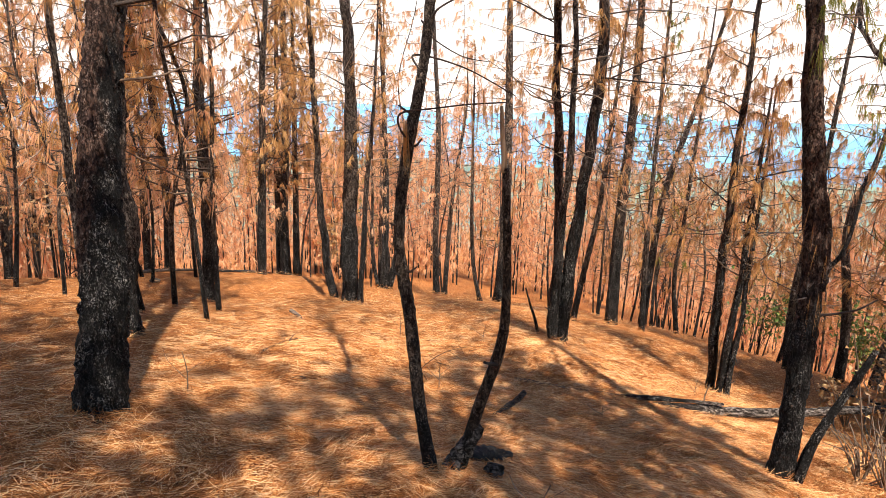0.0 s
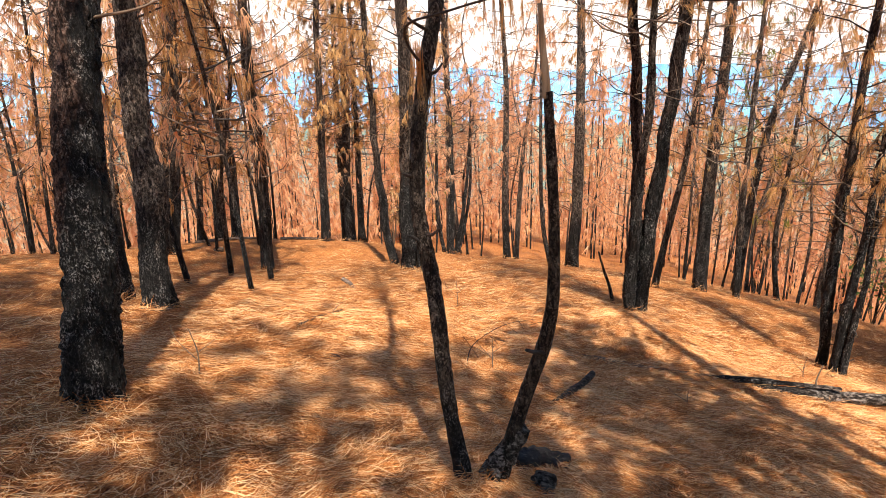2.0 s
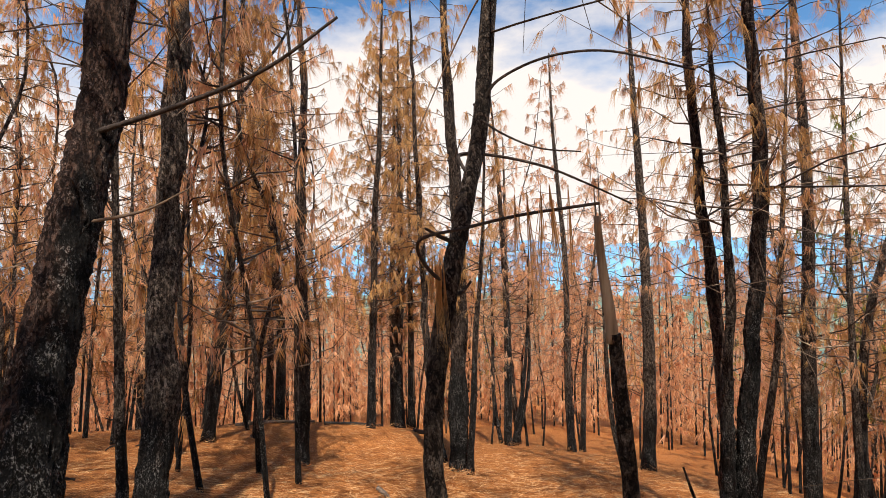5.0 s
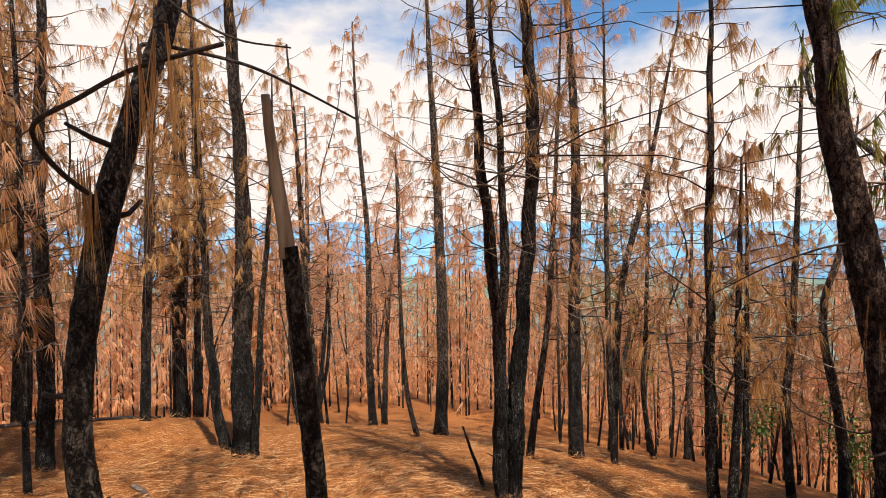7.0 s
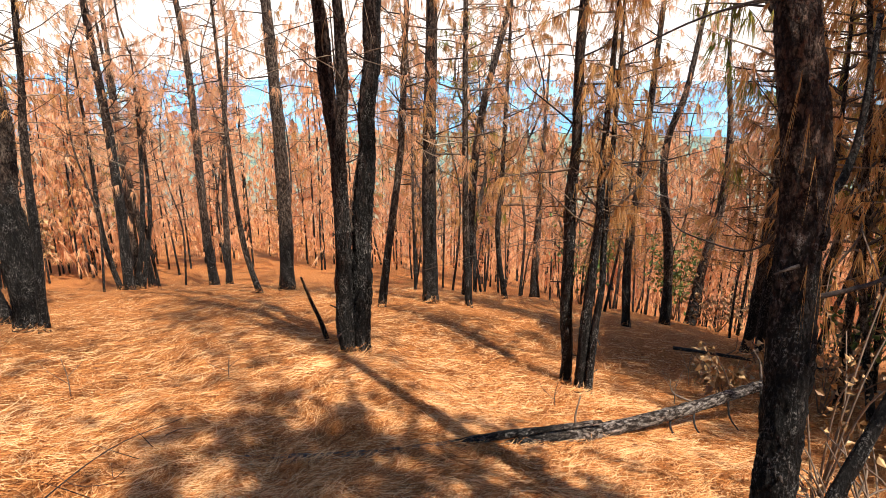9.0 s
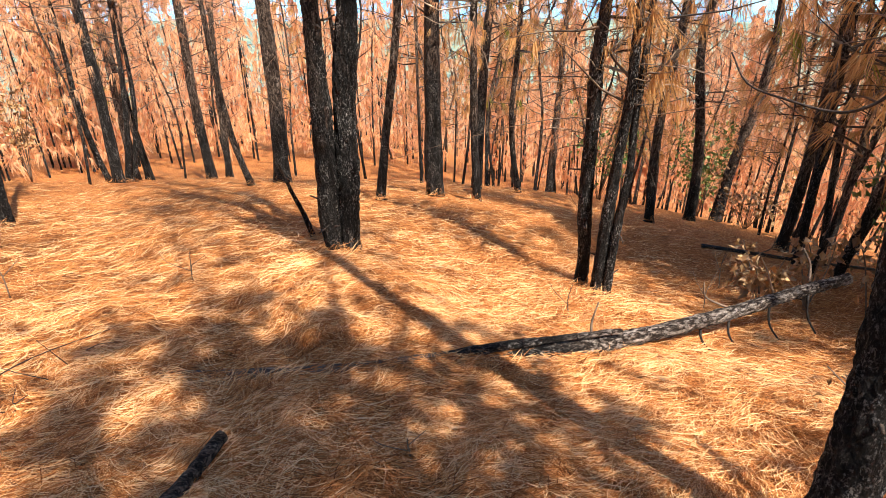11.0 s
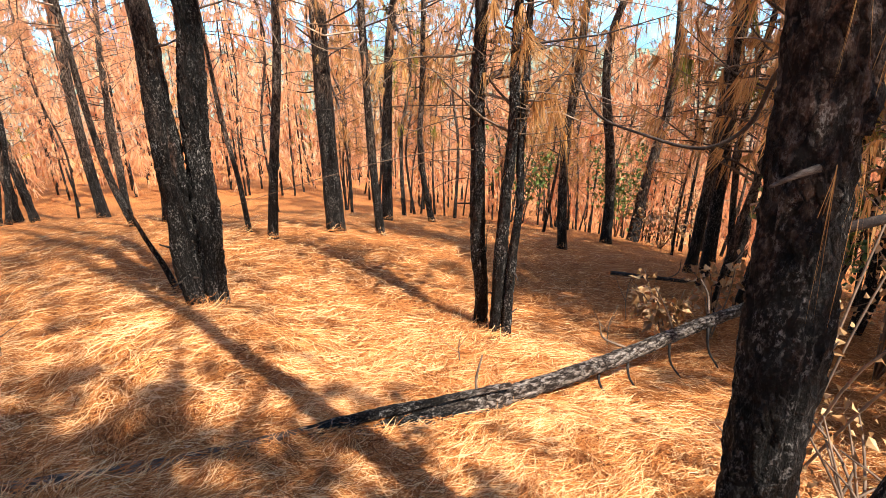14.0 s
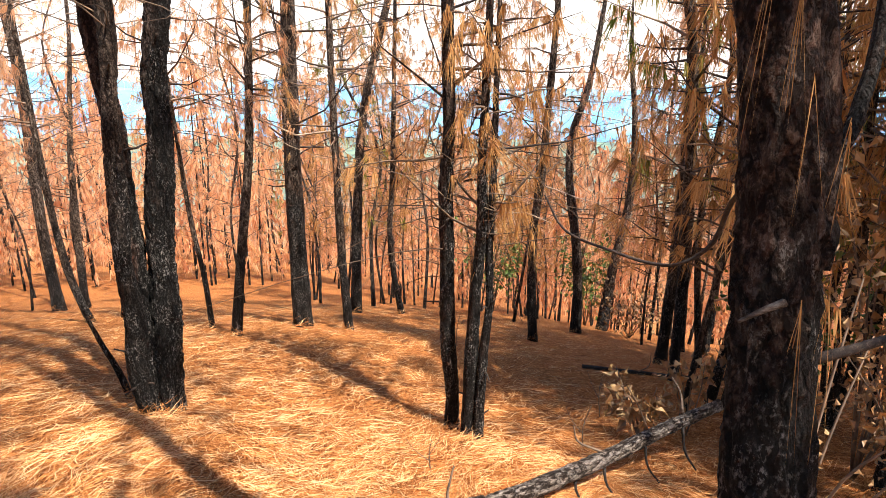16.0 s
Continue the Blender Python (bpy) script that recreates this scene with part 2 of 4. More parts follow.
CHARWOOD, n_, l_, b_ = material("charred_wood", 0.7)
gv = noise_node(n_, l_, coords(n_, l_, (0.3, 1, 1)), 45, 6, 0.65)
l_.new(ramp(n_, l_, gv, (0.4, (0.012, 0.011, 0.010)), (0.60, (0.035, 0.031, 0.028)), (0.78, (0.17, 0.155, 0.14))), b_.inputs["Base Color"])
bump(n_, l_, b_, gv, 0.9, 0.012)
b_.inputs["Specular IOR Level"].default_value = 0.25

PEELED, n_, l_, b_ = material("peeled_wood", 0.75)
gv = noise_node(n_, l_, coords(n_, l_, (1, 1, 0.1)), 40, 6)
l_.new(ramp(n_, l_, gv, (0.3, (0.10, 0.07, 0.045)), (0.5, (0.30, 0.225, 0.14)), (0.7, (0.47, 0.38, 0.26))), b_.inputs["Base Color"])
bump(n_, l_, b_, gv, 0.6, 0.006)

DRYLEAF, n_, l_, b_ = material("dry_leaves", 0.55)
gi = n_.new("ShaderNodeNewGeometry")
l_.new(ramp(n_, l_, gi.outputs["Random Per Island"], (0.0, (0.15, 0.075, 0.028)), (0.5, (0.32, 0.18, 0.07)), (1.0, (0.50, 0.33, 0.155))), b_.inputs["Base Color"])

LEAFGREEN, n_, l_, b_ = material("green_leaves", 0.5)
gi = n_.new("ShaderNodeNewGeometry")
l_.new(ramp(n_, l_, gi.outputs["Random Per Island"], (0.0, (0.04, 0.09, 0.015)), (0.6, (0.09, 0.17, 0.03)), (1.0, (0.25, 0.27, 0.06))), b_.inputs["Base Color"])

SOIL, n_, l_, b_ = material("needle_floor", 0.9)
co = coords(n_, l_)
big = noise_node(n_, l_, co, 0.55, 4)
mid = noise_node(n_, l_, co, 5.0, 5, 0.6)
fa = noise_node(n_, l_, coords(n_, l_, (14, 120, 14)), 1.0, 5, 0.7)
fb_ = noise_node(n_, l_, coords(n_, l_, (110, 16, 14)), 1.0, 5, 0.7)
fib = calc(n_, l_, "ADD", calc(n_, l_, "MULTIPLY", fa, 0.5), calc(n_, l_, "MULTIPLY", fb_, 0.5))
# The dark fibre stop also paints the shaded gaps of the litter.
fine = ramp(n_, l_, fib, (0.39, (0.085, 0.028, 0.008)), (0.50, (0.41, 0.150, 0.044)), (0.60, (0.84, 0.43, 0.165)))
tone = mix(n_, l_, ramp(n_, l_, mid, (0.3, (0, 0, 0)), (0.7, (1, 1, 1))), (0.80, 0.72, 0.66), (1.08, 1.06, 1.0))
col = mix(n_, l_, 1.0, fine, tone, "MULTIPLY")
# Far floor: valley green, with the blue of distance blended into its colour.
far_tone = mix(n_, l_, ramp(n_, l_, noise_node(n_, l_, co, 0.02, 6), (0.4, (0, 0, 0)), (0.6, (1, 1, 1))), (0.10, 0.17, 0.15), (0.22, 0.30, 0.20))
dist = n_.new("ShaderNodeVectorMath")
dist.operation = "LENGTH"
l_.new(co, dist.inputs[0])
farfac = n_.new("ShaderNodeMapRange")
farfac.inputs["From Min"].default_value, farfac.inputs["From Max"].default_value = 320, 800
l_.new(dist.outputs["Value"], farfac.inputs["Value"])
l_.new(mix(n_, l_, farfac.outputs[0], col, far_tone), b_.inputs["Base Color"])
bump(n_, l_, b_, calc(n_, l_, "ADD", fib, calc(n_, l_, "MULTIPLY", mid, 0.8)), 0.9, 0.05)
b_.inputs["Specular IOR Level"].default_value = 0.15

# The blue of distance haze is painted into the hills' base colour.
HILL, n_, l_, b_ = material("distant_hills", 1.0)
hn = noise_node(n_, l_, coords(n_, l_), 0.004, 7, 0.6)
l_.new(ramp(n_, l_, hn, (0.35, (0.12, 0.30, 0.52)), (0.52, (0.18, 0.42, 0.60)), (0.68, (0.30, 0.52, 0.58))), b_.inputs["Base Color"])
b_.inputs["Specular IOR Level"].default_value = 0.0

# ---- helpers of the build ----


def part(name, mesh, mat, parent, label=""):
    """One mesh object under a thing or a part; takes a bmesh or a ready mesh."""
    if isinstance(mesh, bmesh.types.BMesh):
        me = bpy.data.meshes.new(name)
        mesh.to_mesh(me)
        mesh.free()
        mesh = me
    if mat is not None and not mesh.materials:
        mesh.materials.append(mat)
    ob = new(name, mesh)
    ob.parent = parent
    return tagged(ob, label=label)


def mesh_from(name, verts, faces, mat, smooth=True):
    """A mesh from arrays: verts (n, 3); faces is a list of index arrays of one width each."""
    me = bpy.data.meshes.new(name)
    verts = np.asarray(verts, float)
    loops = np.concatenate([np.asarray(f, np.int32).ravel() for f in faces if len(f)])
    totals = np.concatenate([np.full(len(f), np.asarray(f).shape[1], np.int32) for f in faces if len(f)])
    me.vertices.add(len(verts))
    me.vertices.foreach_set("co", verts.ravel())
    me.loops.add(len(loops))
    me.loops.foreach_set("vertex_index", loops)
    me.polygons.add(len(totals))
    me.polygons.foreach_set("loop_start", np.concatenate([[0], np.cumsum(totals)[:-1]]).astype(np.int32))
    me.polygons.foreach_set("loop_total", totals)
    me.polygons.foreach_set("use_smooth", np.full(len(totals), smooth, bool))
    me.update(calc_edges=True)
    me.validate()
    me.materials.append(mat)
    return me


def spline(points, count):
    """Catmull-Rom points along a bent line."""
    p = np.array(points, float)
    p = np.vstack([2 * p[0] - p[1], p, 2 * p[-1] - p[-2]])
    seg = len(p) - 3
    out = []
    for u in np.linspace(0, seg, count):
        k = min(int(u), seg - 1)
        s = u - k
        a, b, c, d = p[k:k + 4]
        out.append(0.5 * (2 * b + (c - a) * s + (2 * a - 5 * b + 4 * c - d) * s * s + (3 * b - a - 3 * c + d) * s ** 3))
    return np.array(out)


def tube_arrays(path, radii, sides, start=0, relief=0.0, cell=9.0, seed=0.0):
    """A tube round a path, with ends closed; relief lifts bark plates and sinks the cracks between them."""
    path, count = np.asarray(path, float), len(path)
    tang = np.gradient(path, axis=0)
    tang /= np.linalg.norm(tang, axis=1)[:, None] + 1e-9
    ref = np.array([0.31, 0.95, 0.05]) if abs(tang[0][2]) > 0.5 else np.array([0.0, 0.0, 1.0])
    side = np.cross(tang, ref)
    side /= np.linalg.norm(side, axis=1)[:, None] + 1e-9
    up = np.cross(side, tang)
    ang = np.linspace(0, 2 * math.pi, sides, endpoint=False)
    ring = np.cos(ang)[None, :, None] * side[:, None] + np.sin(ang)[None, :, None] * up[:, None]
    r = np.asarray(radii, float)[:, None] * np.ones((count, sides))
    if relief > 0:
        for i in range(count):
            for j in range(sides):
                q = path[i] + ring[i, j] * r[i, j]
                v = Vector((q[0] * cell + seed, q[1] * cell, q[2] * cell * 0.22))
                v = v + 0.9 * noise.noise_vector(v * 0.8)
                d, _ = noise.voronoi(v)
                plate = min(1.0, (d[1] - d[0]) * 2.6) * 0.6 + 0.5 * (0.5 + noise.noise(v * 2.3)) + 0.25 * noise.noise(v * 0.45)
                low = noise.noise(Vector((q[0] * 3 + seed, q[1] * 3, q[2] * 1.1)))
                r[i, j] *= 1 + relief * (plate - 0.6) + 0.5 * relief * low
    verts = (path[:, None] + ring * r[:, :, None]).reshape(-1, 3)
    i, j = np.meshgrid(np.arange(count - 1), np.arange(sides), indexing="ij")
    a, b = i * sides + j, i * sides + (j + 1) % sides
    quads = np.stack([a, b, b + sides, a + sides], -1).reshape(-1, 4) + start
    caps = np.array([list(range(sides - 1, -1, -1)), [(count - 1) * sides + k for k in range(sides)]]) + start
    return verts, quads, caps


def tube(name, path, radii, sides, mat, relief=0.0, cell=9.0, seed=0.0):
    v, q, c = tube_arrays(path, radii, sides, 0, relief, cell, seed)
    return mesh_from(name, v, [q, c], mat)


GROUND_C = (0.0262, -0.1343, -0.0727, -0.0077, 0.0028, -0.0061)
FEET = [(-2.17, 4.3, -0.02), (-3.29, 6.72, -0.41), (-4.46, 12.1, -1.87), (-1.51, 12.42, -1.84), (2.52, 9.69, -1.52), (2.24, 10.11, -1.6), (4.99, 9.18, -2.18), (3.73, 5.4, -1.26), (3.8, 5.3, -1.24), (2.13, 15.25, -2.64), (4.41, 12.71, -2.11), (4.99, 12.31, -2.38), (6.96, 14.81, -3.27), (8.37, 12.28, -3.16), (11.36, 14.48, -4.44), (3.4, 12.28, -2.17), (-1.22, 17.88, -3.15), (0.51, 19.95, -3.9), (-4.35, 15.58, -2.1), (-4.15, 17.39, -2.62), (-6.97, 15.81, -2.06), (-8.08, 14.39, -2.01), (0.29, 4.09, -0.37), (1.09, 6.12, -1.13), (-2.01, 9.72, -1.3), (-6.19, 13.36, -1.75), (-0.19, 8.94, -1.33), (-1.08, 5.95, -0.67), (3.3, 7.54, -1.74), (4.33, 7.6, -1.88), (5.16, 7.64, -2), (6.12, 7.69, -2.12)]


def ground_z(x, y):
    """Height of the forest floor: a slope that falls away ahead and to one side, raised or sunk a little round the feet of the trees, and a valley far off."""
    x, y = np.asarray(x, float), np.asarray(y, float)
    cx, cy = np.clip(x, -16, 16), np.clip(y, -8, 24)
    c = GROUND_C
    z = c[0] + c[1] * cx + c[2] * cy + c[3] * cx * cx + c[4] * cx * cy + c[5] * cy * cy
    z = z + (c[1] + 2 * c[3] * cx) * np.clip(x - cx, -60, 60) * 0.8
    z = z - np.clip(y - cy, 0, 320) * 0.17 - np.clip(y - cy, -60, 0) * 0.15
    z = z - np.clip(np.hypot(x, y) - 80, 0, 900) * 0.09
    lift, share = np.zeros_like(x), np.full_like(x, 0.12)
    for fx, fy, fz in FEET:
        rest = fz - (c[0] + c[1] * fx + c[2] * fy + c[3] * fx * fx + c[4] * fx * fy + c[5] * fy * fy)
        w = np.exp(-((x - fx) ** 2 + (y - fy) ** 2) / 2.4)
        lift, share = lift + w * rest, share + w
    swell = 0.030 * np.sin(1.3 * x + 0.7 * y) * np.sin(0.9 * y - 0.5 * x + 1) + 0.018 * np.sin(3.1 * x + 1.7) * np.sin(2.7 * y)
    return z + lift / share + swell * np.clip(1.2 - share, 0.1, 1)


def gz(x, y):
    return float(ground_z(x, y))


# ---- ground: one sheet, fine where the camera walks, to the horizon ----


def build_ground():
    near = np.concatenate([-np.geomspace(14, 4000, 46)[::-1], np.linspace(-13.8, 15.8, 186), np.geomspace(16, 4000, 46)])
    deep = np.concatenate([-np.geomspace(6, 4000, 46)[::-1], np.linspace(-5.8, 21.8, 173), np.geomspace(22, 4000, 46)])
    X, Y = np.meshgrid(near, deep, indexing="ij")
    Z = ground_z(X, Y)
    close = (np.abs(X) < 16) & (Y > -7) & (Y < 23)
    idx = np.argwhere(close)
    for i, j in idx:
        x, y = X[i, j], Y[i, j]
        Z[i, j] += 0.028 * noise.noise(Vector((x * 2.2, y * 2.2, 0))) + 0.034 * noise.noise(Vector((x * 5.2, y * 5.2, 3)))
    nx, ny = X.shape
    i, j = np.meshgrid(np.arange(nx - 1), np.arange(ny - 1), indexing="ij")
    a = i * ny + j
    quads = np.stack([a, a + ny, a + ny + 1, a + 1], -1).reshape(-1, 4)
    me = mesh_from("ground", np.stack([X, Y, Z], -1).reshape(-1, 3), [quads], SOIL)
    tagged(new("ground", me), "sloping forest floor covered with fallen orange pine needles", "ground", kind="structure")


build_ground()


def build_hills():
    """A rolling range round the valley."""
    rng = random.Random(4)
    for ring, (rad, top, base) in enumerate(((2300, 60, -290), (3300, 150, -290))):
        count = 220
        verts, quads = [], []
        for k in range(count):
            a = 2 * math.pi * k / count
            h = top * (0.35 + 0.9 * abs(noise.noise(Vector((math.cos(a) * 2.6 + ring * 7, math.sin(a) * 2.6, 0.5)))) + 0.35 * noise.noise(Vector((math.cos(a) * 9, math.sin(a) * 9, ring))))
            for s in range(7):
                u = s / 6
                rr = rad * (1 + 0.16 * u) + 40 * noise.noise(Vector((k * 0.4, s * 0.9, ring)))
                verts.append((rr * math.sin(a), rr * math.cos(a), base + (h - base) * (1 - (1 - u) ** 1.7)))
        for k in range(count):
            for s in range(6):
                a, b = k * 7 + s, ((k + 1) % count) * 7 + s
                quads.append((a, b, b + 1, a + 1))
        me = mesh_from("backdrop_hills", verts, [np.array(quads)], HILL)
        tagged(new("backdrop_hills", me), "wooded mountains far across the valley, haze blue painted into their colour", "hills", kind="structure")


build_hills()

# ---- pines ----


def tufts(rng, at, along, needles, length, width, spread=0.11):
    """Brushes of dead needles that hang from the points at, whose twigs run along."""
    at, along = np.asarray(at), np.asarray(along)
    k = len(at)
    size = rng.uniform(0.5, 1.3, (k, 1, 1))
    hang = rng.uniform(0.6, 1.9, (k, 1, 1))
    d = 0.45 * along[:, None] + np.array([0, 0, -1.0]) * hang + rng.normal(0, spread, (k, needles, 3)) * hang + rng.normal(0, 0.10, (k, 1, 3))
    d /= np.linalg.norm(d, axis=2, keepdims=True)
    ln = length * size * rng.uniform(0.6, 1.1, (k, needles, 1))
    root = at[:, None] + along[:, None] * rng.uniform(-0.30, 0.03, (k, needles, 1)) * length
    w = np.cross(d, rng.normal(0, 1, (k, needles, 3)))
    w *= width / (np.linalg.norm(w, axis=2, keepdims=True) + 1e-9)
    tip = root + d * ln + np.array([0, 0, -0.14]) * ln
    v = np.stack([root - w / 2, root + w / 2, tip], 2).reshape(-1, 3)
    return v, np.arange(k * needles)[:, None] * 3 + np.array([0, 1, 2])


def crown_arrays(seed, axis, h0, top, reach, whorls, arms, per, needles, length, width, bare=0.0, twigs=8):
    """Branches in whorls up a stem, and the needle brushes on them. axis gives the stem's place at a height."""
    rng = np.random.default_rng(seed)
    bv, bq, at, along, start = [], [], [], [], 0
    for h in np.linspace(h0, top, whorls):
        u = (h - h0) / max(top - h0, 0.1)
        for _ in range(arms):
            if rng.random() < 0.18:
                continue
            hh = h + rng.uniform(-0.25, 0.25)
            root = axis(hh)
            a = rng.uniform(0, 2 * math.pi)
            ln = reach * (1.05 - 0.75 * u) * rng.uniform(0.45, 1.15)
            lift = rng.uniform(-0.15, 0.55)
            way = np.array([math.cos(a), math.sin(a), lift])
            bend = rng.normal(0, 0.22, 3) + np.array([0, 0, 0.25 * rng.random()])
            s = np.linspace(0, 1, 4)[:, None]
            path = root + way * ln * s + bend * ln * s * s
            path[1:-1] += rng.normal(0, 0.03, (2, 3)) * ln
            rad = np.linspace(0.009 + 0.008 * (1 - u), 0.003, 4)
            v, q, _ = tube_arrays(path, rad, 3, start)
            bv.append(v)
            bq.append(q)
            start += len(v)
            if rng.random() < bare * (1 - u):
                continue
            for _ in range(per):
                s1 = rng.uniform(0.3, 1.0) ** 0.8
                p = root + way * ln * s1 + bend * ln * s1 * s1
                t = way + 2 * bend * s1
                t = t / np.linalg.norm(t)
                off = rng.normal(0, 1, 3)
                off -= t * off.dot(t)
                off *= rng.uniform(0.06, 0.38) * ln * (1 - 0.5 * s1) / (np.linalg.norm(off) + 1e-9)
                if s1 < 0.97 and rng.random() < 0.6:
                    v, q, _ = tube_arrays(np.array([p, p + off + t * 0.12]), [0.0038, 0.002], 3, start)
                    bv.append(v)
                    bq.append(q)
                    start += len(v)
                    p = p + off + t * 0.12
                    t = off / np.linalg.norm(off) * 0.7 + t * 0.5
                    t = t / np.linalg.norm(t)
                at.append(p)
                along.append(t)
    for h in rng.uniform(h0 * 0.85, top, int(per * 3)):
        a = rng.uniform(0, 2 * math.pi)
        t = np.array([math.cos(a), math.sin(a), 0.2])
        at.append(axis(h) + t * rng.uniform(0.05, 0.2))
        along.append(t)
    for h in rng.uniform(h0 * 0.7, h0 + 0.45 * (top - h0), twigs):
        a, ln = rng.uniform(0, 2 * math.pi), rng.uniform(0.4, 1.2) * min(reach, 1.3)
        s = np.linspace(0, 1, 6)[:, None]
        way = np.array([math.cos(a), math.sin(a), rng.uniform(-0.2, 0.5)])
        path = axis(h) + way * ln * s + np.array([rng.normal(0, 0.4), rng.normal(0, 0.4), rng.normal(-0.25, 0.45)]) * ln * s ** 2.2
        v, q, _ = tube_arrays(path, np.linspace(0.007, 0.002, 6), 3, start)
        bv.append(v)
        bq.append(q)
        start += len(v)
    nv, nf = tufts(rng, at, along, needles, length, width, 0.19)
    return np.concatenate(bv), np.concatenate(bq), nv, nf


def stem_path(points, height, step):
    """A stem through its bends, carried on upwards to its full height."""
    p = [np.array(q, float) for q in points]
    rise = p[-1] - p[-2] if len(p) > 1 else np.array([0, 0, 1.0])
    rise = rise / np.linalg.norm(rise)
    rise = rise * 0.6 + np.array([0, 0, 0.5])
    rise /= np.linalg.norm(rise)
    end = p[0][2] + height
    while p[-1][2] < end - 0.3:
        rise = rise * 0.85 + np.array([0, 0, 0.15])
        p.append(p[-1] + rise / np.linalg.norm(rise) * min(1.4, end - p[-1][2]))
    path = spline(p, max(8, int(height / step)))
    if step > 0.1:
        return path
    rise_ = path[:, 2] - path[0, 2]
    marks = np.concatenate([np.arange(0, 3.6, 0.032), np.arange(3.6, rise_[-1], 0.2), [rise_[-1]]])
    return np.stack([np.interp(marks, rise_, path[:, i]) for i in range(3)], -1)


TREE_SEED = [100]
TREE_FEET = []


def pine(label, stems, height=9.5, bark=0, crown=3.4, reach=1.5, leaf=None, fine=False, density=1.0, cut=False, sink=0.12, per=5, wide=0.006, relief=0.2, needles=18, barks=()):
    """A burnt pine: one or more stems from one root, thin dead branches and hanging brushes of dead needles."""
    TREE_SEED[0] += 1
    seed = TREE_SEED[0]
    bx, by = stems[0][1][0][0], stems[0][1][0][1]
    base = np.array([bx, by, gz(bx, by)])
    root = new("pine_tree")
    root.location = base
    tagged(root, label, "tree")
    for k, (r, pts) in enumerate(stems):
        pts = [np.array(q) - base for q in pts]
        pts[0][2] = gz(*(pts[0][:2] + base[:2])) - base[2]
        pts[0] = pts[0] - np.array([0, 0, sink])
        TREE_FEET.append((*(pts[0][:2] + base[:2]), r))
        tall = height * (1 if k == 0 else (0.62 if r < 0.085 else 0.93))
        if cut:
            path = spline(pts, max(20, int((pts[-1][2] - pts[0][2]) / 0.05)))
        else:
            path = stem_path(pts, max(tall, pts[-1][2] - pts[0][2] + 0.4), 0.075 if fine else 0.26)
        hgt = path[:, 2] - path[0, 2]
        u = hgt / hgt[-1]
        rad = r * (np.clip(1 - u, 0, 1) ** 0.75 * 0.86 + 0.14) if not cut else r * (1 - 0.60 * u)
        rad = rad * (1 + 0.34 * np.exp(-hgt / 0.13)) * (1 + 0.04 * np.sin(hgt * 5 + seed))
        if fine:
            knots = spline(np.random.default_rng(seed + k).normal(0, 0.013, (max(4, int(hgt[-1] / 0.45)), 3)) * np.array([1, 1, 0]) * min(1.0, r / 0.1), 200)
            knots = np.stack([np.interp(hgt / hgt[-1], np.linspace(0, 1, 200), knots[:, i]) for i in range(3)], -1)
            path = path + knots * np.clip(hgt / 0.4, 0, 1)[:, None]
            rad = rad * (1 + 4.0 * knots[:, 1])
        me = tube("trunk", path, rad, 16 + int(r * 260) if fine else 9, BARK[barks[k] if barks else bark], relief if fine else 0.12, 27.0 if fine else 9.0, seed * 1.7)
        trunk = part("trunk", me, None, root)
        stubs = random.Random(seed + k)
        for _ in range(7 if fine and not cut else 0):
            at_ = stubs.randrange(10, int(len(path) * 0.85))
            turn, out = stubs.uniform(0, 2 * math.pi), stubs.uniform(0.05, 0.17)
            way = np.array([math.cos(turn), math.sin(turn), stubs.uniform(-0.1, 0.5)])
            bit = np.array([path[at_] + way * (rad[at_] * 0.7 + out * s) + np.array([0, 0, 0.05 * s * s * stubs.uniform(-1, 1)]) for s in (0, 0.5, 1)])
            part("branch_stub", tube("branch_stub", bit, (0.011, 0.009, 0.006), 5, DARKTWIG), None, trunk)
        if cut or crown is None:
            continue

        def axis(h, path=path):
            return np.array([np.interp(h, path[:, 2], path[:, i]) for i in range(3)])

        top = path[-1, 2] - 0.1
        h0 = min(crown, top * 0.7)
        wh = max(5, int((top - h0) / 0.42 * density))
        bv, bq, nv, nf = crown_arrays(seed * 7 + k, axis, h0, top, reach * (1 if k == 0 else 0.75), wh, 4, per, needles, 0.26, wide, twigs=20)
        tagged(part("branchwork", mesh_from("branchwork", bv, [bq], TWIG), None, root), kind="stuff")
        tagged(part("foliage", mesh_from("foliage", nv, [nf], leaf or TAN, False), None, root), kind="stuff")
    return root


# Crown above the view is broadened to shade the floor beyond.
pine("thick charred pine trunk with plated black and reddish bark",
     [(0.164, [(-2.17, 4.3, -0.02), (-2.22, 4.6, 1.05), (-2.26, 4.91, 2.12), (-2.3, 5.2, 3.19)])], height=11, fine=True, bark=3, crown=4.2, reach=2.4, per=8, relief=0.26, density=1.3, wide=0.0065, needles=30)
pine("stout pine with scaly grey-brown bark and a thin leaning stem",
     [(0.154, [(-3.29, 6.72, -0.41), (-3.32, 6.9, 0.6), (-3.42, 7.08, 1.6), (-3.47, 7.25, 2.6), (-3.47, 7.4, 4)]), (0.055, [(-3.79, 6.97, -0.38), (-3.9, 7.07, 0.66), (-3.97, 7.12, 1.71)])], height=10.5, fine=True, bark=4, crown=4.2, reach=1.8, per=6, density=1.0, wide=0.007)
pine("slim straight pine with charred bark beside the clearing",
     [(0.130, [(-4.46, 12.1, -1.87), (-4.34, 11.99, -0.43), (-4.29, 11.86, 1.01), (-4.26, 11.76, 2.44), (-4.19, 11.75, 3.88), (-4.15, 11.77, 5.31), (-4.21, 11.75, 6.75)])], height=10, fine=True, bark=0, crown=3.6, per=5, leaf=TAN)
